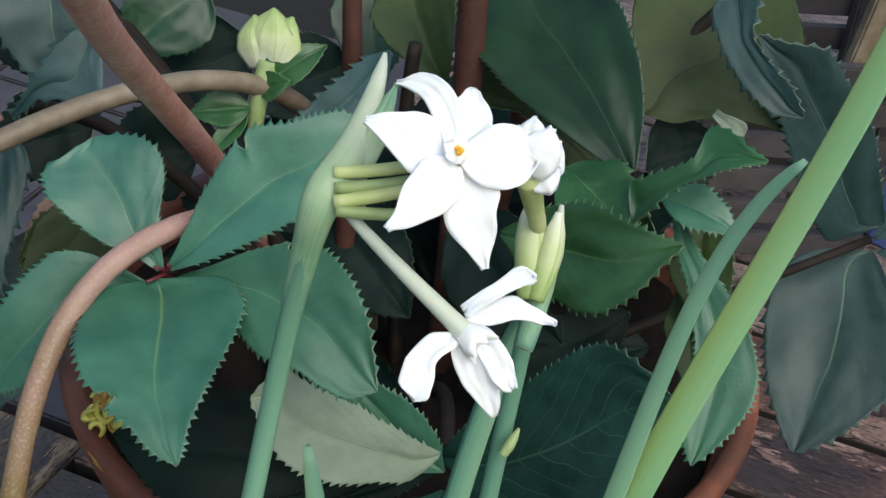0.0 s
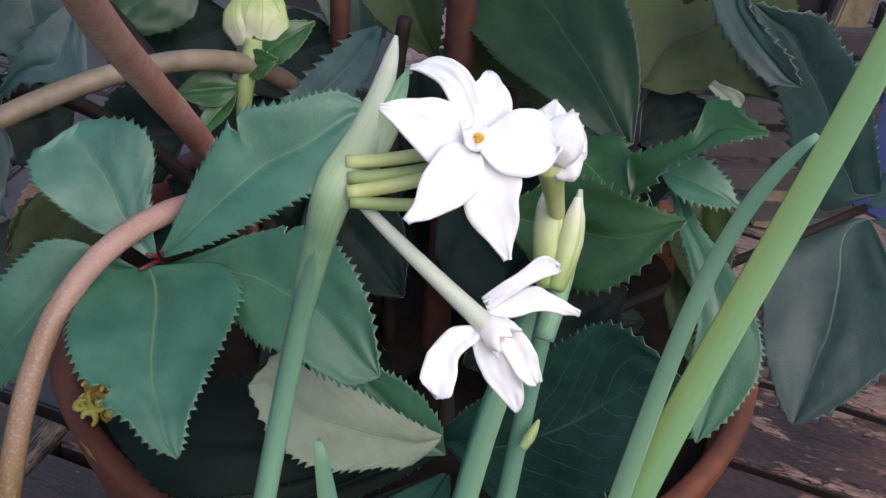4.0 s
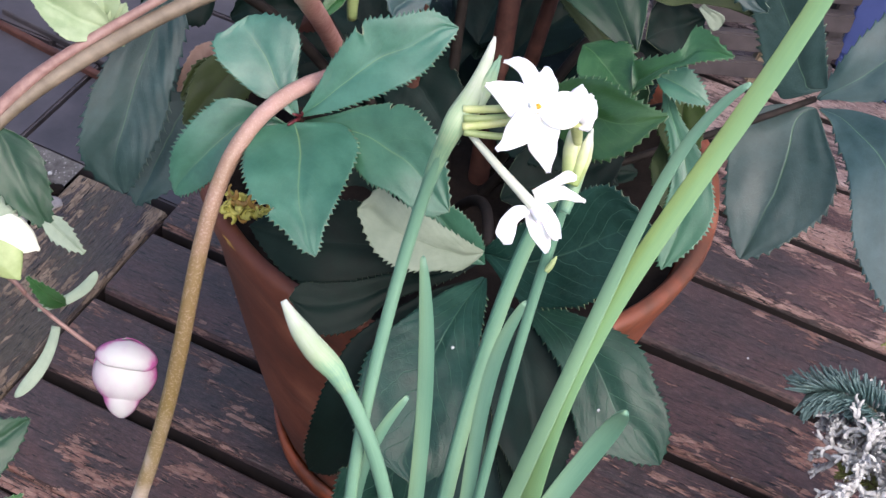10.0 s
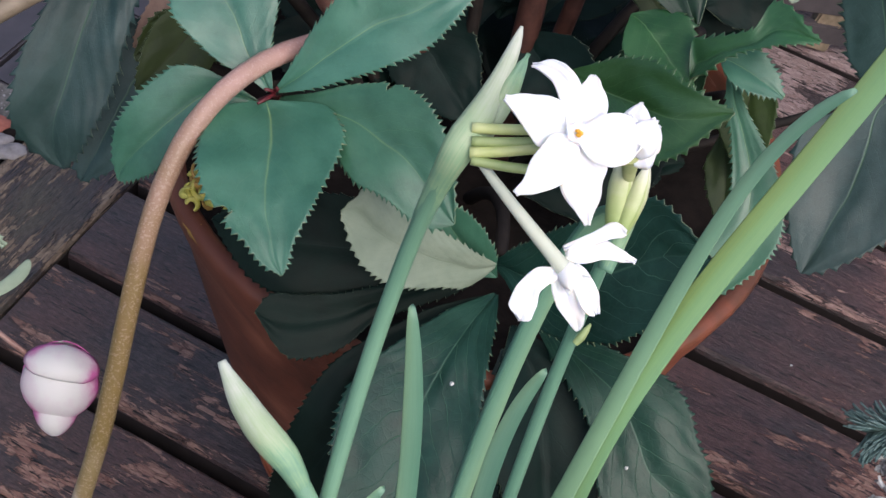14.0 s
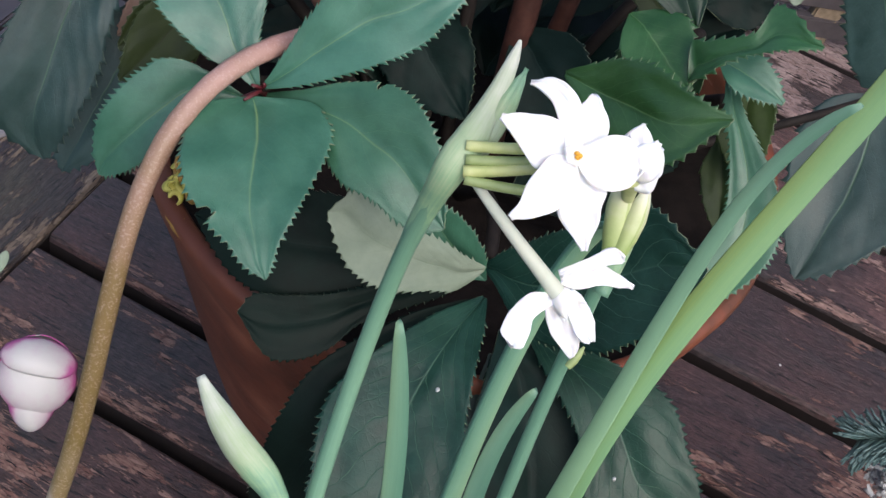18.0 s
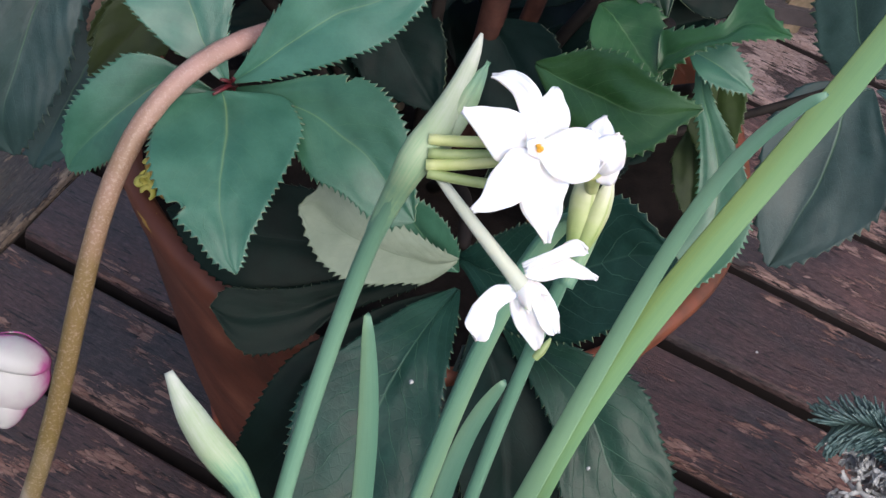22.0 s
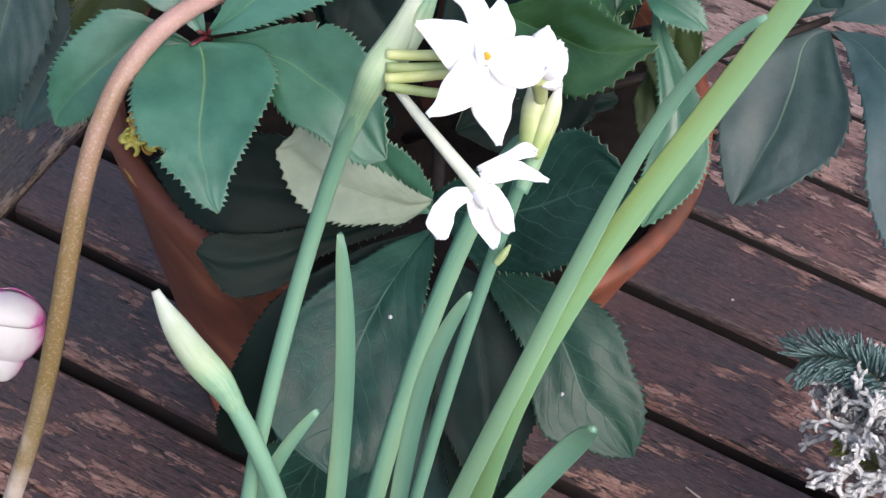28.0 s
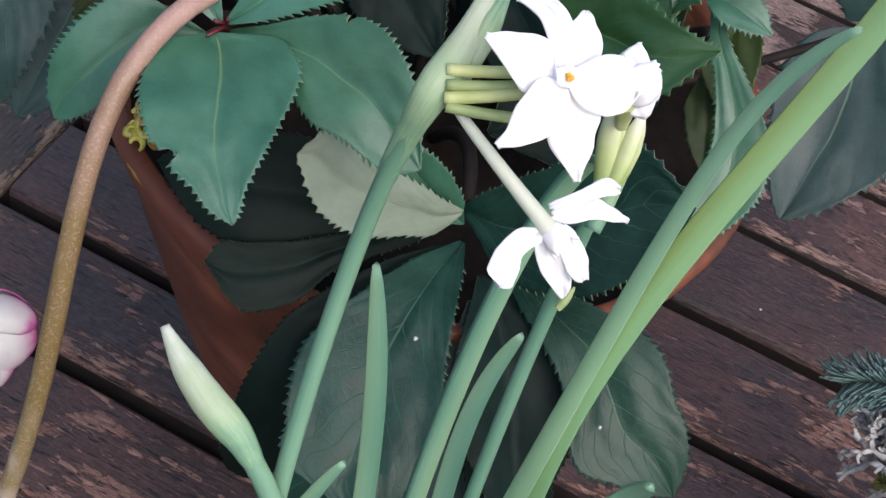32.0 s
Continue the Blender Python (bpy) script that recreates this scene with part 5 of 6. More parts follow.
# half-open flower beside it, with cupped tepals
half = part("flower", tube(bezier([(0.0300, -0.2090, 0.5420), (0.0270, -0.2180, 0.5560), (0.0245, -0.2245, 0.5665)], 14), lambda s: 0.0016 + 0.0012 * s, 12), bud_green, narcissus, "half-open white flower with cupped petals")
for k, (b, t, w, cu, cp) in enumerate([
    ((0.0241, -0.2254, 0.5657), (0.0251, -0.2147, 0.5745), 0.0095, 0.12, 0.35),
    ((0.0231, -0.2263, 0.5674), (0.0223, -0.2211, 0.5757), 0.0080, 0.20, 0.35),
    ((0.0244, -0.2263, 0.5677), (0.0284, -0.2221, 0.5764), 0.0090, 0.25, 0.35),
    ((0.0250, -0.2249, 0.5664), (0.0311, -0.2228, 0.5676), 0.0090, 0.20, 0.35),
    ((0.0250, -0.2240, 0.5660), (0.0305, -0.2190, 0.5720), 0.0090, 0.10, 0.35),
]):
    petal(b, t, w, half, FACE, cu, -cp, 0.0, 20 + k)

# papery sheaths, stalks of the flowers and closed buds
scape_line = bezier(rooted(SCAPES[0][0]), 120)
upper = bezier([(-0.0062, -0.1965, 0.5760), (-0.0078, -0.2040, 0.5670), (-0.0108, -0.2095, 0.5605), (-0.0135, -0.2150, 0.5550), tuple(scape_line[0] * 2 - scape_line[6]), tuple(scape_line[0])], 26)
sheath_line = upper + scape_line[1:15:2]
swell = ((0, 0.0004), (0.05, 0.0014), (0.12, 0.0021), (0.25, 0.0030), (0.42, 0.0040), (0.56, 0.0046), (0.66, 0.0044), (0.78, 0.0036), (0.9, 0.0029), (0.96, 0.0025), (1, 0.0018))
xs, rs = zip(*swell)
part("spathe", petal_mesh((-0.0118, -0.2180, 0.5535), (-0.0032, -0.2010, 0.5715), FACE, 0.0062, 0.05, -0.4, 31), (spathe_skin,) * 3, narcissus, "thin inner half of the papery sheath")
part("spathe", tube(sheath_line, lambda s: float(np.interp(s, xs, rs)), 16, flat=0.6, bumpy=0.06), spathe_skin, narcissus, "pale papery sheath")
for a, b, r in (((-0.0143, -0.2185, 0.5594), (0.0021, -0.2182, 0.5626), 0.0014), ((-0.0138, -0.2215, 0.5577), (0.0033, -0.2202, 0.5607), 0.0013),
                ((-0.0138, -0.2236, 0.5557), (0.0042, -0.2212, 0.5598), 0.0015), ((-0.0131, -0.2249, 0.5545), (0.0044, -0.2255, 0.5557), 0.0013)):
    mid = (v3(a) + v3(b)) / 2 + Vector((0, 0, -0.0008))
    part("flower_stalk", tube(bezier([a, mid, b], 12), r, 10), bud_green if r != 0.0013 else stem_green, narcissus)
spindle([(0.0346, -0.2048, 0.5470), (0.0340, -0.2110, 0.5390), (0.0315, -0.2180, 0.5310), (0.0285, -0.2260, 0.5230)], [0.0005, 0.0016, 0.0021, 0.0024, 0.0024, 0.0022], spathe_skin, "spathe", narcissus, "pale papery sheath")
spindle([(0.0288, -0.2050, 0.5490), (0.0280, -0.2085, 0.5440), (0.0285, -0.2140, 0.5385), (0.0286, -0.2200, 0.5320)], [0.0012, 0.0029, 0.0036, 0.0033, 0.0024], bud_skin, "flower_bud", narcissus, "closed yellow-green bud")
spindle([(0.0338, -0.2085, 0.5475), (0.0335, -0.2115, 0.5430), (0.0322, -0.2160, 0.5385), (0.0300, -0.2210, 0.5325)], [0.0008, 0.0022, 0.0029, 0.0027, 0.0019], bud_skin, "flower_bud", narcissus, "closed yellow-green bud")
bud_stem = bezier(rooted(SCAPES[2][0]), 120)
upper = bezier([(-0.0715, -0.2368, 0.4664), (-0.0677, -0.2410, 0.4627), (-0.0613, -0.2475, 0.4579), (-0.0545, -0.2530, 0.4545), tuple(bud_stem[0] * 2 - bud_stem[8]), tuple(bud_stem[0])], 24)
swell = ((0, 0.0013), (0.08, 0.0021), (0.25, 0.0042), (0.42, 0.0050), (0.56, 0.0051), (0.70, 0.0046), (0.85, 0.0038), (0.95, 0.0032), (1, 0.0024))
xs, rs = zip(*swell)
part("flower_bud", tube(upper + bud_stem[2:16:2], lambda s: float(np.interp(s, xs, rs)), 14, flat=0.82, bumpy=0.14), spathe_skin, narcissus, "closed bud in a pale green sheath")
spindle([(0.0303, -0.2255, 0.4990), (0.0290, -0.2280, 0.4972), (0.0270, -0.2300, 0.4945)], [0.0003, 0.0010, 0.0013, 0.0010], stem_green, "bract", narcissus, "small green tip of a bract")

# ---- hellebore flowers and thin shoots at the side ----
side_plant = thing("hellebore", (-0.30, -0.02, 0.0), "flowering hellebore shoot with pink-white drooping flowers beside the pot", "plant")
stalk([(-0.300, -0.02, 0.0), (-0.310, -0.05, 0.20), (-0.275, -0.075, 0.30), (-0.2453, -0.0752, 0.2787), (-0.2333, -0.0831, 0.2655)], 0.0026, 0.0014, stem_pink, "stem", side_plant, 30)
bud = stalk([(-0.2333, -0.0831, 0.2655), (-0.215, -0.090, 0.2520), (-0.1905, -0.0970, 0.2395)], 0.0012, 0.0014, stem_pink, "flower", side_plant, 16, "drooping bud, white flushed pink")


def shell(centre, axes, size, lat, lon, material, name, owner, seed=0, taper=0.0):
    """A cupped petal: a patch of an egg-shaped surface about the third axis, with a soft waved edge."""
    X, Y, Z = (v3(a).normalized() for a in axes)
    rows = []
    for i in range(16):
        u = i / 15
        th = lat[0] + (lat[1] - lat[0]) * u
        spread = math.sin(math.pi * (0.12 + 0.80 * u)) ** 0.5
        row = []
        for j in range(13):
            v = 2 * j / 12 - 1
            ph = (lon[0] + lon[1]) / 2 + v * (lon[1] - lon[0]) / 2 * spread
            k = 1 + 0.03 * noise.noise(Vector((u * 3, v * 2, seed))) + 0.02 * abs(v) ** 3
            pinch = 1 - taper * max(0.0, -math.cos(th)) ** 1.5
            d = X * (math.sin(th) * math.cos(ph) * size[0] * pinch) + Y * (math.sin(th) * math.sin(ph) * size[1]) + Z * (math.cos(th) * size[2])
            row.append(v3(centre) + d * k)
        rows.append(row)
    return part(name, sheet(rows, 0.0006), (material,) * 3, owner)


C = Vector((-0.1736, -0.1052, 0.2289))
view = Vector((0.15, -0.70, 0.70)).normalized()
down = (Vector((0.05, -0.25, -0.5)) - view * Vector((0.05, -0.25, -0.5)).dot(view)).normalized()
across = view.cross(down)
tilt = lambda a: (across * math.cos(a) + down * math.sin(a), view, across * math.sin(a) - down * math.cos(a))  # noqa: E731
for k, (c, size, lat, lon, turn) in enumerate([
    (C + down * -0.0040, (0.0178, 0.0130, 0.0178), (0.10, 3.0), (-2.9, -0.25), 0.0),
    (C + down * -0.0015, (0.0176, 0.0146, 0.0168), (0.25, 2.85), (-0.05, 3.15), 0.10),
    (C + down * -0.0010 + view * -0.001, (0.0172, 0.0132, 0.0160), (0.30, 2.8), (-0.6, 1.2), -0.10),
    (C + down * -0.0100 + view * 0.0016 + across * 0.0010, (0.0178, 0.0140, 0.0108), (0.08, 1.90), (0.05, 3.05), 0.20),
    (C + down * 0.0085 + across * -0.0015, (0.0105, 0.0090, 0.0150), (0.6, 3.10), (0.2, 2.9), 0.05),
    (C + down * 0.0085 + across * -0.0015, (0.0103, 0.0090, 0.0148), (0.6, 3.10), (-2.9, -0.2), 0.05),
]):
    shell(c, tilt(turn), size, lat, lon, petal_pink, "petal", bud, k, 0.15 if k > 3 else 0.10)
for ctrl, w in (([(-0.1975, -0.0638, 0.2705), (-0.1985, -0.070, 0.2640), (-0.2103, -0.0813, 0.2581), (-0.2260, -0.0869, 0.2590)], 0.0075),
                ([(-0.2305, -0.1285, 0.2284), (-0.222, -0.118, 0.2335), (-0.2149, -0.1056, 0.2390), (-0.2150, -0.0915, 0.2500)], 0.0090)):
    part("bract", blade_mesh(ctrl, w, (0.1, -0.7, 0.7), 20, 0.45, 0.0006, 0.3, (1.0, 0.5)), (leaf_fresh, leaf_under, edge_pale), side_plant)
for b, t, w, sd, m in (((-0.2406, -0.0715, 0.3822), (-0.2088, -0.0991, 0.3385), 0.027, 81, leaf_deep), ((-0.215, -0.094, 0.345), (-0.1905, -0.1040, 0.3300), 0.011, 82, leaf_under),
                       ((-0.260, -0.215, 0.262), (-0.2045, -0.1755, 0.2775), 0.034, 83, leaf_deep), ((-0.255, -0.235, 0.250), (-0.2010, -0.2080, 0.2570), 0.012, 84, leaf_fresh)):
    part("leaf", leaf_mesh(b, t, (0.15, -0.7, 0.7), w, 0.08, 0.25, 1.0, sd, (0.005, 0.0014)), (m, leaf_under, edge_pale), side_plant)
pale = stalk([(-0.275, -0.075, 0.30), (-0.262, -0.09, 0.325), (-0.245, -0.100, 0.340)], 0.0016, 0.0018, stem_green, "flower", side_plant, 12, "half-hidden greenish-white flower")
for k, (b, t, w, m) in enumerate((((-0.245, -0.100, 0.344), (-0.2125, -0.1075, 0.3320), 0.021, petal_cream), ((-0.247, -0.098, 0.346), (-0.2250, -0.0940, 0.3490), 0.020, leaf_under),
                                  ((-0.245, -0.102, 0.340), (-0.2200, -0.1210, 0.3220), 0.024, stem_green), ((-0.245, -0.104, 0.338), (-0.2400, -0.1280, 0.3190), 0.024, stem_green))):
    petal(b, t, w, pale, (0.1, -0.7, 0.7), 0.15, -0.3, 0.0, 40 + k, m, "petal")
for b, t, w, m in (((-0.21, -0.085, 0.262), (-0.2245, -0.1000, 0.300), 0.010, leaf_fresh),):
    part("leaf", leaf_mesh(b, t, (0.15, -0.7, 0.7), w, 0.08, 0.25, 1.0, 86, (0.005, 0.0012)), (m, leaf_under, edge_pale), side_plant)

# ---- flower stem lying across, with green buds ----
stalk([(-0.2404, -0.0726, 0.3833), (-0.2290, -0.0580, 0.3920), (-0.2150, -0.0440, 0.3990), (-0.1912, -0.0281, 0.4099), (-0.1382, -0.0002, 0.4501), (-0.0742, 0.0501, 0.4533), (-0.044, 0.0961, 0.4256), (-0.0215, 0.0872, 0.379), (-0.0161, 0.077, 0.257)], 0.0042, 0.0046, stem_grey, "stem", hellebore, 44, "pale tan stem lying across")
stalk([(-0.2415, -0.0705, 0.3870), (-0.2290, -0.0535, 0.3985), (-0.2150, -0.0395, 0.4055), (-0.1912, -0.0235, 0.4164), (-0.160, -0.004, 0.432)], 0.0042, 0.0024, stem_pink, "stem", hellebore, 24, "slender pinkish stem")
shoot = stalk([(-0.07, 0.055, 0.385), (-0.0715, 0.0516, 0.4033), (-0.0687, 0.0603, 0.4161), (-0.0665, 0.066, 0.426)], 0.0030, 0.0045, stem_green, "flower", hellebore, 16, "pale green hellebore bud with bracts")
for b, t, w, cu, cp in (((-0.0668, 0.0650, 0.4235), (-0.0650, 0.0735, 0.4480), 0.022, 0.20, -0.45), ((-0.0660, 0.0655, 0.4235), (-0.0570, 0.0745, 0.4440), 0.020, 0.20, -0.45),
                        ((-0.0680, 0.0650, 0.4235), (-0.0735, 0.0735, 0.4440), 0.020, 0.20, -0.45), ((-0.0668, 0.0680, 0.4235), (-0.0650, 0.0800, 0.4440), 0.020, -0.10, 0.3)):
    petal(b, t, w, shoot, FACE, cu, cp, 0.0, 50, bud_skin, "petal")
for b, t, w, sd in (((-0.0688, 0.0600, 0.4170), (-0.0420, 0.0700, 0.4340), 0.017, 91), ((-0.0700, 0.0590, 0.4150), (-0.0560, 0.0560, 0.4230), 0.013, 92), ((-0.0720, 0.0560, 0.4090), (-0.0985, 0.0500, 0.4060), 0.016, 93), ((-0.0735, 0.0535, 0.4060), (-0.0880, 0.0395, 0.3905), 0.009, 94)):
    part("bract", leaf_mesh(b, t, FACE, w, 0.08, 0.3, 1.0, sd, (0.004, 0.0006)), (leaf_fresh, leaf_under, edge_pale), shoot)
for b, t, w, sd in (((-0.190, -0.0215, 0.4140), (-0.2330, -0.0200, 0.4300), 0.024, 95), ((-0.192, -0.0190, 0.4160), (-0.2010, -0.0080, 0.4360), 0.018, 96), ((-0.190, -0.0200, 0.4150), (-0.1850, -0.0110, 0.4245), 0.010, 97), ((-0.189, -0.0225, 0.4130), (-0.1830, -0.0270, 0.4090), 0.009, 98)):
    part("bract", leaf_mesh(b, t, (0.1, -0.7, 0.7), w, 0.1, 0.35, 1.0, sd, (0.004, 0.0006)), (bract_pale, bract_pale, edge_pale), hellebore, "pale green bract on the stem")
part("leaf", leaf_mesh((-0.140, 0.035, 0.372), (-0.163, 0.008, 0.352), (0.3, -0.7, 0.6), 0.018, 0.2, 0.5, 1.0, 99, (0.004, 0.0009)), (leaf_dry, leaf_dry, leaf_dry), hellebore, "dry brown curled leaf")

# withered yellow flower curled over the lip of the pot
withered = thing("withered_flower", (-0.1250, -0.0410, 0.292), "withered curled yellow flower heads lying at the pot's lip", "flower")
curl_rnd = random.Random(5)
for k in range(34):
    c = Vector((-0.1145 + curl_rnd.uniform(-0.015, 0.015), -0.0310 + curl_rnd.uniform(-0.010, 0.006), 0.3050 + curl_rnd.uniform(-0.009, 0.009)))
    r = curl_rnd.uniform(0.003, 0.006)
    u = Vector((curl_rnd.uniform(-1, 1), curl_rnd.uniform(-1, 0.2), curl_rnd.uniform(-0.5, 1))).normalized()
    v = u.cross(Vector((curl_rnd.uniform(-0.4, 0.4), -0.7, 0.7))).normalized()
    turn = curl_rnd.uniform(3.0, 5.5)
    pts = [c + (u * math.cos(q) + v * math.sin(q)) * r * (0.6 + 0.4 * q / turn) for q in (turn * j / 15 for j in range(16))]
    part("petal", tube(pts, lambda s: 0.0007 + 0.0012 * math.sin(math.pi * s), 6, flat=0.5), tag_yellow if k % 4 else ochre, withered)
arc = [Vector((PX + 0.161 * math.cos(q), PY + 0.161 * math.sin(q), 0.2925 - 0.006 * abs(k - 5) / 5)) for k, q in ((k, radians(207 + 2.6 * k)) for k in range(11))]
part("petal", tube(arc, lambda s: 0.0012 + 0.0030 * math.sin(math.pi * s), 10, flat=0.7, bumpy=0.3), ochre, withered, "ochre-yellow curled petal over the lip")
part("stalk", tube(bezier([(-0.1145, -0.0310, 0.303), (-0.105, -0.025, 0.29), (-0.095, -0.015, 0.245)], 12), 0.002, 8), tag_yellow, withered)

# ---- lichen and conifer sprigs at the edge of a planter ----
planter = thing("planter", (0.385, -0.085, 0), "dark planter bowl beside the pot on the deck", "planter")
bm = lathe([(0.0001, 0.0), (0.050, 0.0), (0.055, 0.004), (0.072, 0.110), (0.070, 0.112), (0.064, 0.100)], 40, (0.395, -0.105, 0.001))
part("body", bm, slat_grey, planter)
part("soil", lathe([(0.0001, 0.104), (0.066, 0.102)], 32, (0.395, -0.105, 0.001)), soil_dark, planter)


def needle_sprig(name, ctrl, length, count, material, label, radius=0.0006):
    ob = thing(name, ctrl[-1], label, "conifer sprig")
    pts = bezier(ctrl, 40)
    part("twig", tube(pts, lambda s: 0.0010 + 0.001 * s, 8), stem_tan, ob)
    rnd = random.Random(len(label))
    fr = frames_along(pts, (0, -0.5, 0.8))
    bm = bmesh.new()
    for k in range(count):
        i = min(38, int(39 * k / count))
        side, up, t = fr[i]
        a = (rnd.uniform(0.10, 0.42) if k % 2 else rnd.uniform(0.58, 0.90)) * math.pi
        out = (side * math.cos(a) + up * math.sin(a) * 0.75 - t * rnd.uniform(0.3, 0.5)).normalized()
        p = pts[i] + (pts[i + 1] - pts[i]) * rnd.random()
        ln = length * rnd.uniform(0.75, 1.1)
        q = [p, p + out * ln * 0.5 - t * ln * 0.03, p + out * ln - t * ln * 0.14]
        tube(q, lambda s, r=radius: r * (1 - 0.35 * s), 5, bm=bm)
    tagged(part("needles", bm, material, ob), kind="stuff")
    return ob


needle_sprig("fir_sprig", [(0.2560, -0.0180, 0.186), (0.275, -0.016, 0.200), (0.305, -0.022, 0.206), (0.352, -0.06, 0.150), (0.375, -0.09, 0.095)], 0.0185, 900, needle_blue, "blue-green fir sprig with dense flat needles in the planter", 0.0009)
needle_sprig("conifer_sprig", [(0.2800, -0.0600, 0.162), (0.300, -0.066, 0.166), (0.330, -0.078, 0.158), (0.380, -0.10, 0.095)], 0.0065, 260, needle_green, "yellow-green scale-leaved conifer sprig in the planter", 0.0007)
needle_sprig("conifer_sprig", [(0.3010, 0.006, 0.222), (0.320, 0.000, 0.215), (0.350, -0.03, 0.170), (0.385, -0.09, 0.095)], 0.0075, 220, needle_green, "small green conifer sprig in the planter", 0.0007)

lichen = thing("lichen", (0.345, -0.075, 0.11), "tangled pale grey branching lichen on the planter", "lichen")
lrnd = random.Random(21)


def lichen_branch(bm, p, way, ln, r, depth):
    q = p + way * ln
    mid = (p + q) / 2 + Vector((lrnd.uniform(-1, 1), lrnd.uniform(-1, 1), lrnd.uniform(-1, 1))) * ln * 0.18
    tube([p, mid, q], lambda s: r * (1 - 0.45 * s), 6, flat=0.18, bm=bm)
    if depth:
        for _ in range(2 if lrnd.random() < 0.75 else 3):
            w = (way + Vector((lrnd.uniform(-1, 1), lrnd.uniform(-1, 1), lrnd.uniform(-0.8, 0.9))) * 0.85).normalized()
            lichen_branch(bm, q, w, ln * lrnd.uniform(0.6, 0.9), r * 0.78, depth - 1)


for k in range(44):
    c = Vector((0.296 + lrnd.uniform(-0.020, 0.050), -0.045 + lrnd.uniform(-0.032, 0.028), 0.163 + lrnd.uniform(-0.016, 0.016)))
    bm = bmesh.new()
    for _ in range(3):
        lichen_branch(bm, c, Vector((lrnd.uniform(-1, 0.8), lrnd.uniform(-1, 0.6), lrnd.uniform(-0.2, 1))).normalized(), 0.0115, 0.0031, 3)
    part("lichen_tuft", bm, lichen_white, lichen)
part("branch", tube(bezier([(0.285, -0.045, 0.158), (0.31, -0.05, 0.155), (0.345, -0.075, 0.13), (0.375, -0.095, 0.10)], 16), 0.004, 8), stem_tan, lichen)

# ---- at the far edge of the deck ----
box = thing("storage_box", (0.80, 0.75, 0), "blue painted wooden box standing on the far deck", "box")
face = Matrix.Translation((0.424, 0.590, 0)) @ Matrix.Rotation(GRAIN - radians(24), 4, "Z")
for name, lo, hi in (("plinth", (-0.003, -0.003, 0.0), (0.75, 0.40, 0.022)), ("panel", (0.010, 0.010, 0.022), (0.738, 0.388, 0.62)), ("corner_post", (-0.004, -0.006, 0.024), (0.040, 0.040, 0.62)), ("lid", (-0.01, -0.01, 0.62), (0.76, 0.41, 0.65))):
    bm = box_bm(lo, hi, 0.004)
    bm.transform(face)
    part(name, bm, blue_paint, box, smooth=False)
crate = thing("slatted_crate", (0.33, 0.60, 0), "weathered grey slatted wooden crate behind the pot", "crate")
place = Matrix.Translation((0.235, 0.530, 0)) @ Matrix.Rotation(radians(4), 4, "Z")
for k in range(6):
    bm = box_bm((0, 0.0, 0.012 + 0.034 * k), (0.17, 0.012, 0.034 + 0.034 * k), 0.002)
    bm.transform(place)
    part("slat", bm, slat_grey, crate, smooth=False)
    bm = box_bm((0, 0.14, 0.012 + 0.034 * k), (0.17, 0.152, 0.034 + 0.034 * k), 0.002)
    bm.transform(place)
    part("slat", bm, slat_grey, crate, smooth=False)
for x in (0.0, 0.152):
    for y in (0.012, 0.122):
        bm = box_bm((x, y, 0.0), (x + 0.018, y + 0.018, 0.22), 0.002)
        bm.transform(place)
        part("post", bm, slat_grey, crate, smooth=False)
for x, y, a in ((0.2505, -0.0115, -37), (0.247, -0.040, -15)):
    d = Vector((math.cos(radians(a)), math.sin(radians(a)), 0))
    p = Vector((x, y, 0.0018))
    tagged(part("straw", tube([p - d * 0.011, p + Vector((0, 0, 0.0004)), p + d * 0.011], 0.0007, 6), thread_pale), "thin pale bit of straw lying on the deck", "straw", "straws on the deck")

# pale torn scrap of a bract among the leaves, and a brown board leaning at the blue box
part("bract", petal_mesh((0.1270, 0.0600, 0.4230), (0.1400, 0.0540, 0.4150), (-0.2, -0.7, 0.7), 0.010, 0.1, 0.3, 7, shape=1.25), (leaf_under, leaf_under, leaf_under), hellebore, "torn whitish bract")
board = thing("wooden_board", (0.345, 0.560, 0.0), "brown wooden board leaning at the blue box", "board")
bm = box_bm((-0.013, -0.008, 0.0), (0.013, 0.008, 0.46), 0.002)
bm.transform(Matrix.Translation((0.330, 0.545, 0.004)) @ Matrix.Rotation(radians(9), 4, "Y") @ Matrix.Rotation(radians(-5), 4, "X"))
part("plank", bm, stem_tan, board, smooth=False)

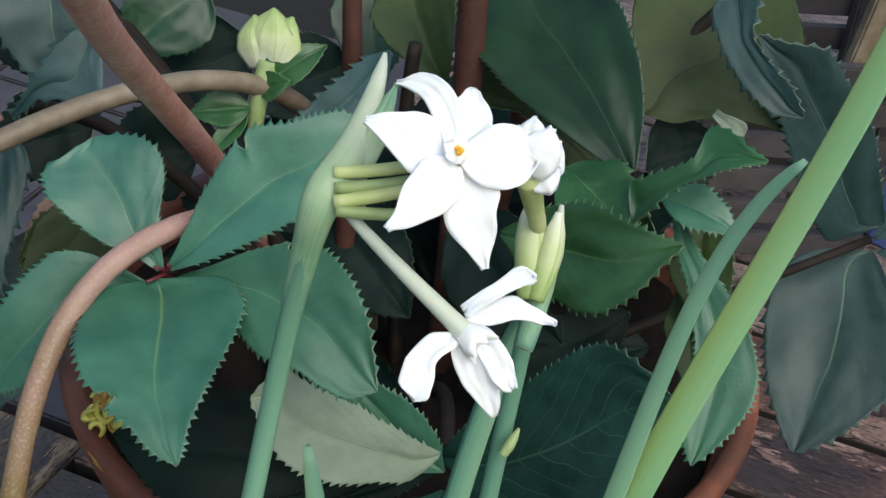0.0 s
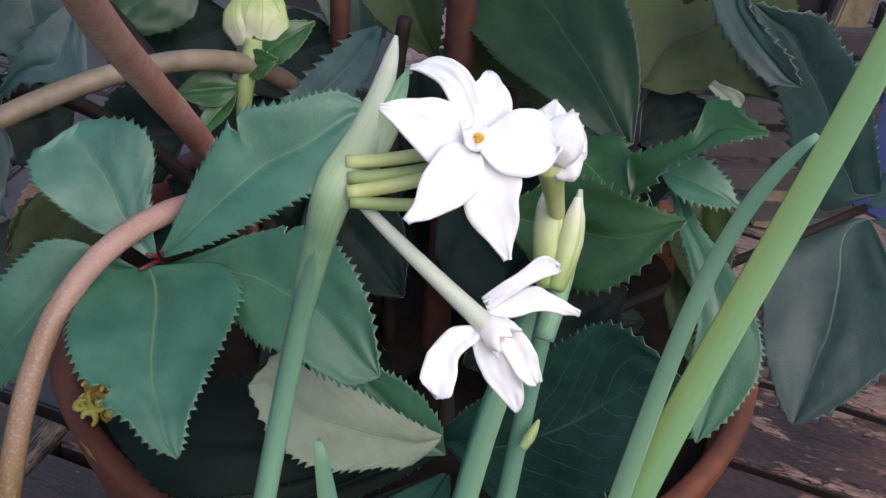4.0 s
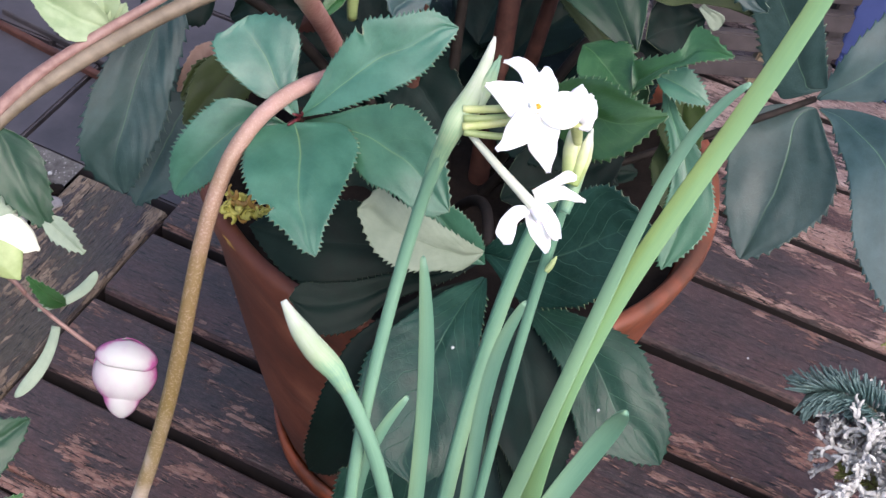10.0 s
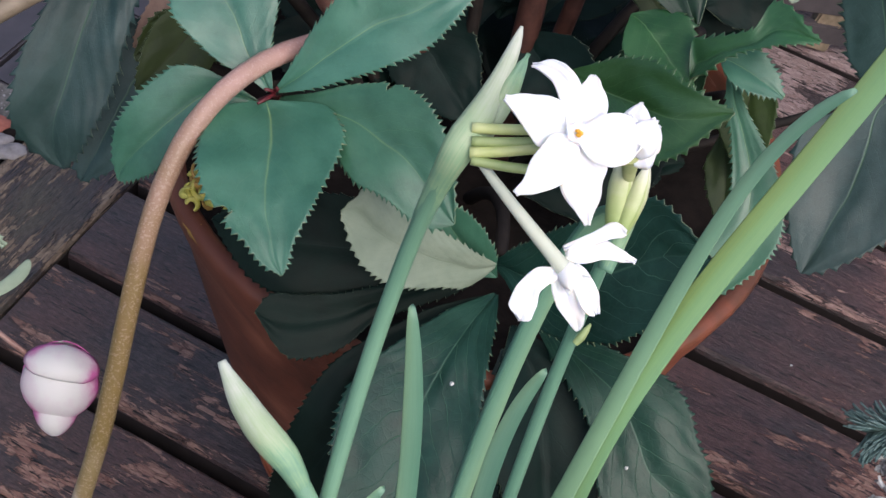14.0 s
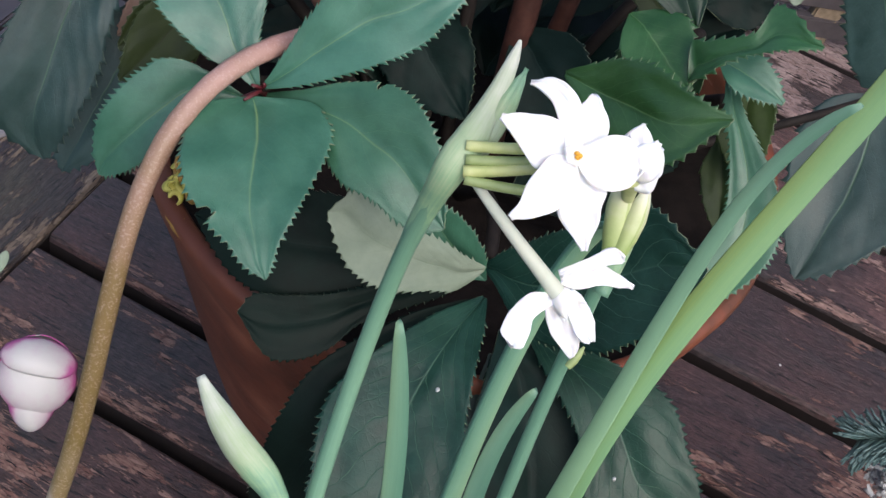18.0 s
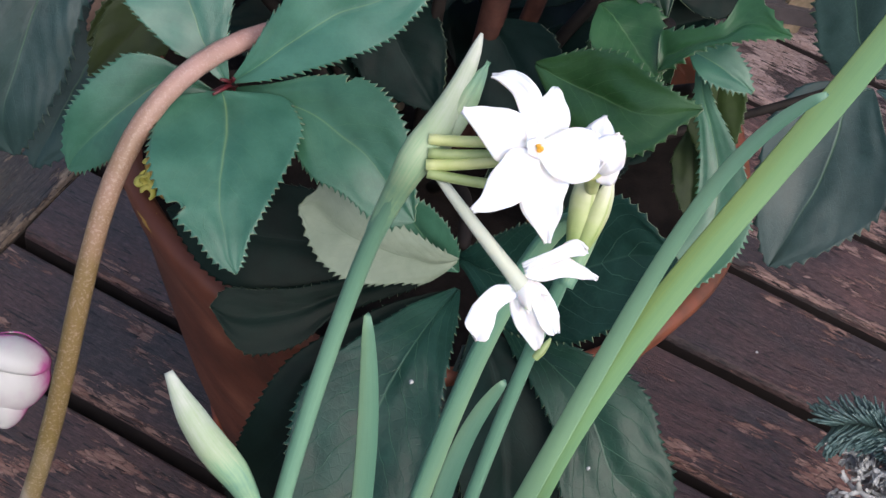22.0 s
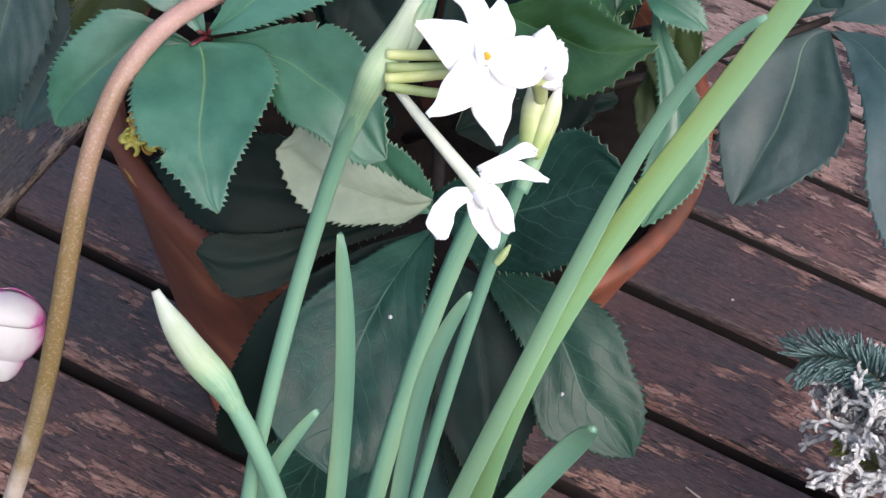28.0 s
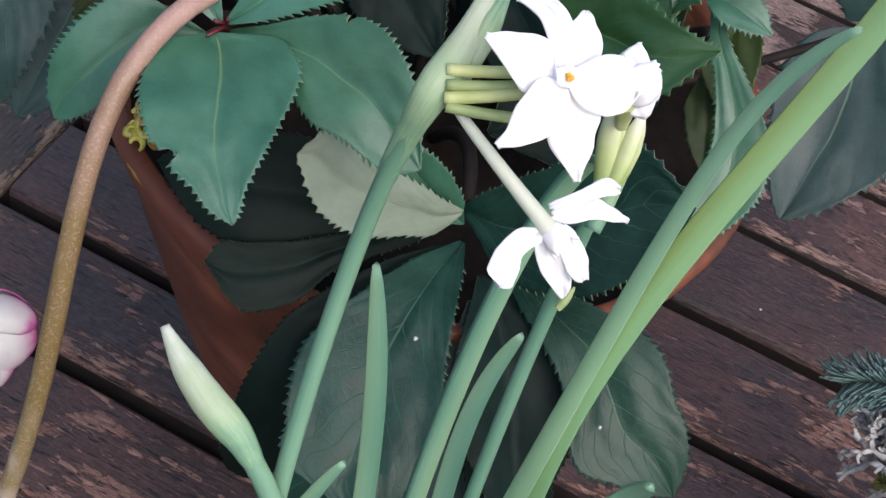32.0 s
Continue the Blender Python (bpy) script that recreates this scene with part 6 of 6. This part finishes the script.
# thin strips at the joint of the paving
for p0, p1, wide, mat, says in (((-0.451, 0.488), (-0.309, 0.415), 0.007, stem_brown, "brown wooden strip lying along the paving"), ((-0.443, 0.504), (-0.303, 0.432), 0.003, slat_grey, "thin grey metal strip lying along the paving")):
    a, b = v3((*p0, -0.006)), v3((*p1, -0.006))
    ob = thing("edge_strip", tuple((a + b) / 2), says, "strip", "strips on the paving")
    bm = box_bm((0, -wide / 2, -0.003), ((b - a).length, wide / 2, 0.004), 0.0008)
    bm.transform(Matrix.Translation(a) @ Matrix.Rotation(math.atan2(b.y - a.y, b.x - a.x), 4, "Z"))
    part("bar", bm, mat, ob, smooth=False)
crumb_rnd = random.Random(8)
for x, y, r, z in ((-0.3371, 0.2809, 0.0022, -0.003), (0.2870, 0.1655, 0.0011, 0.0012), (0.2620, 0.0400, 0.0008, 0.0012), (0.3350, 0.0950, 0.0008, 0.0012)):
    bm = bmesh.new()
    bmesh.ops.create_icosphere(bm, subdivisions=2, radius=r)
    for v in bm.verts:
        v.co *= 1 + 0.35 * noise.noise(v.co * (2.5 / r) + Vector((x * 90, 0, 0)))
        v.co.z *= 0.6
    bmesh.ops.translate(bm, verts=bm.verts, vec=(x, y, z + r * 0.4))
    tagged(part("crumb", bm, lichen_white), "tiny pale crumb lying on the deck", "crumb", "crumbs on the deck")
for x, y, r, mat, says in ((-0.352, 0.268, 0.011, brick_red, "broken bit of red brick"), (-0.340, 0.252, 0.008, stone_grey, "small grey stone"), (-0.331, 0.262, 0.007, soil_dark, "small dark stone"), (-0.328, 0.242, 0.009, stone_grey, "small grey stone"), (-0.349, 0.246, 0.007, stone_grey, "small grey stone")):
    bm = bmesh.new()
    bmesh.ops.create_icosphere(bm, subdivisions=3, radius=r)
    for v in bm.verts:
        v.co *= 1 + 0.4 * noise.noise(v.co * (1.6 / r) + Vector((x * 70, y * 50, 0)))
        v.co.z *= 0.45
        v.co.x *= 1.35
    bmesh.ops.translate(bm, verts=bm.verts, vec=(x, y, -0.004 + r * 0.25))
    tagged(part("stone", bm, mat), says + " lying beside the deck", "stone", "stones beside the deck")
# pale flecks fallen on the leaves
for p in ((0.0078, -0.1275, 0.3192), (0.0888, -0.1440, 0.3028)):
    bm = bmesh.new()
    bmesh.ops.create_icosphere(bm, subdivisions=2, radius=0.0009)
    for v in bm.verts:
        v.co *= 1 + 0.5 * noise.noise(v.co * 1500 + Vector(p) * 40)
    bmesh.ops.translate(bm, verts=bm.verts, vec=p)
    tagged(part("crumb", bm, lichen_white), "tiny pale fleck lying on a dark leaf", "crumb", "flecks on the leaves")
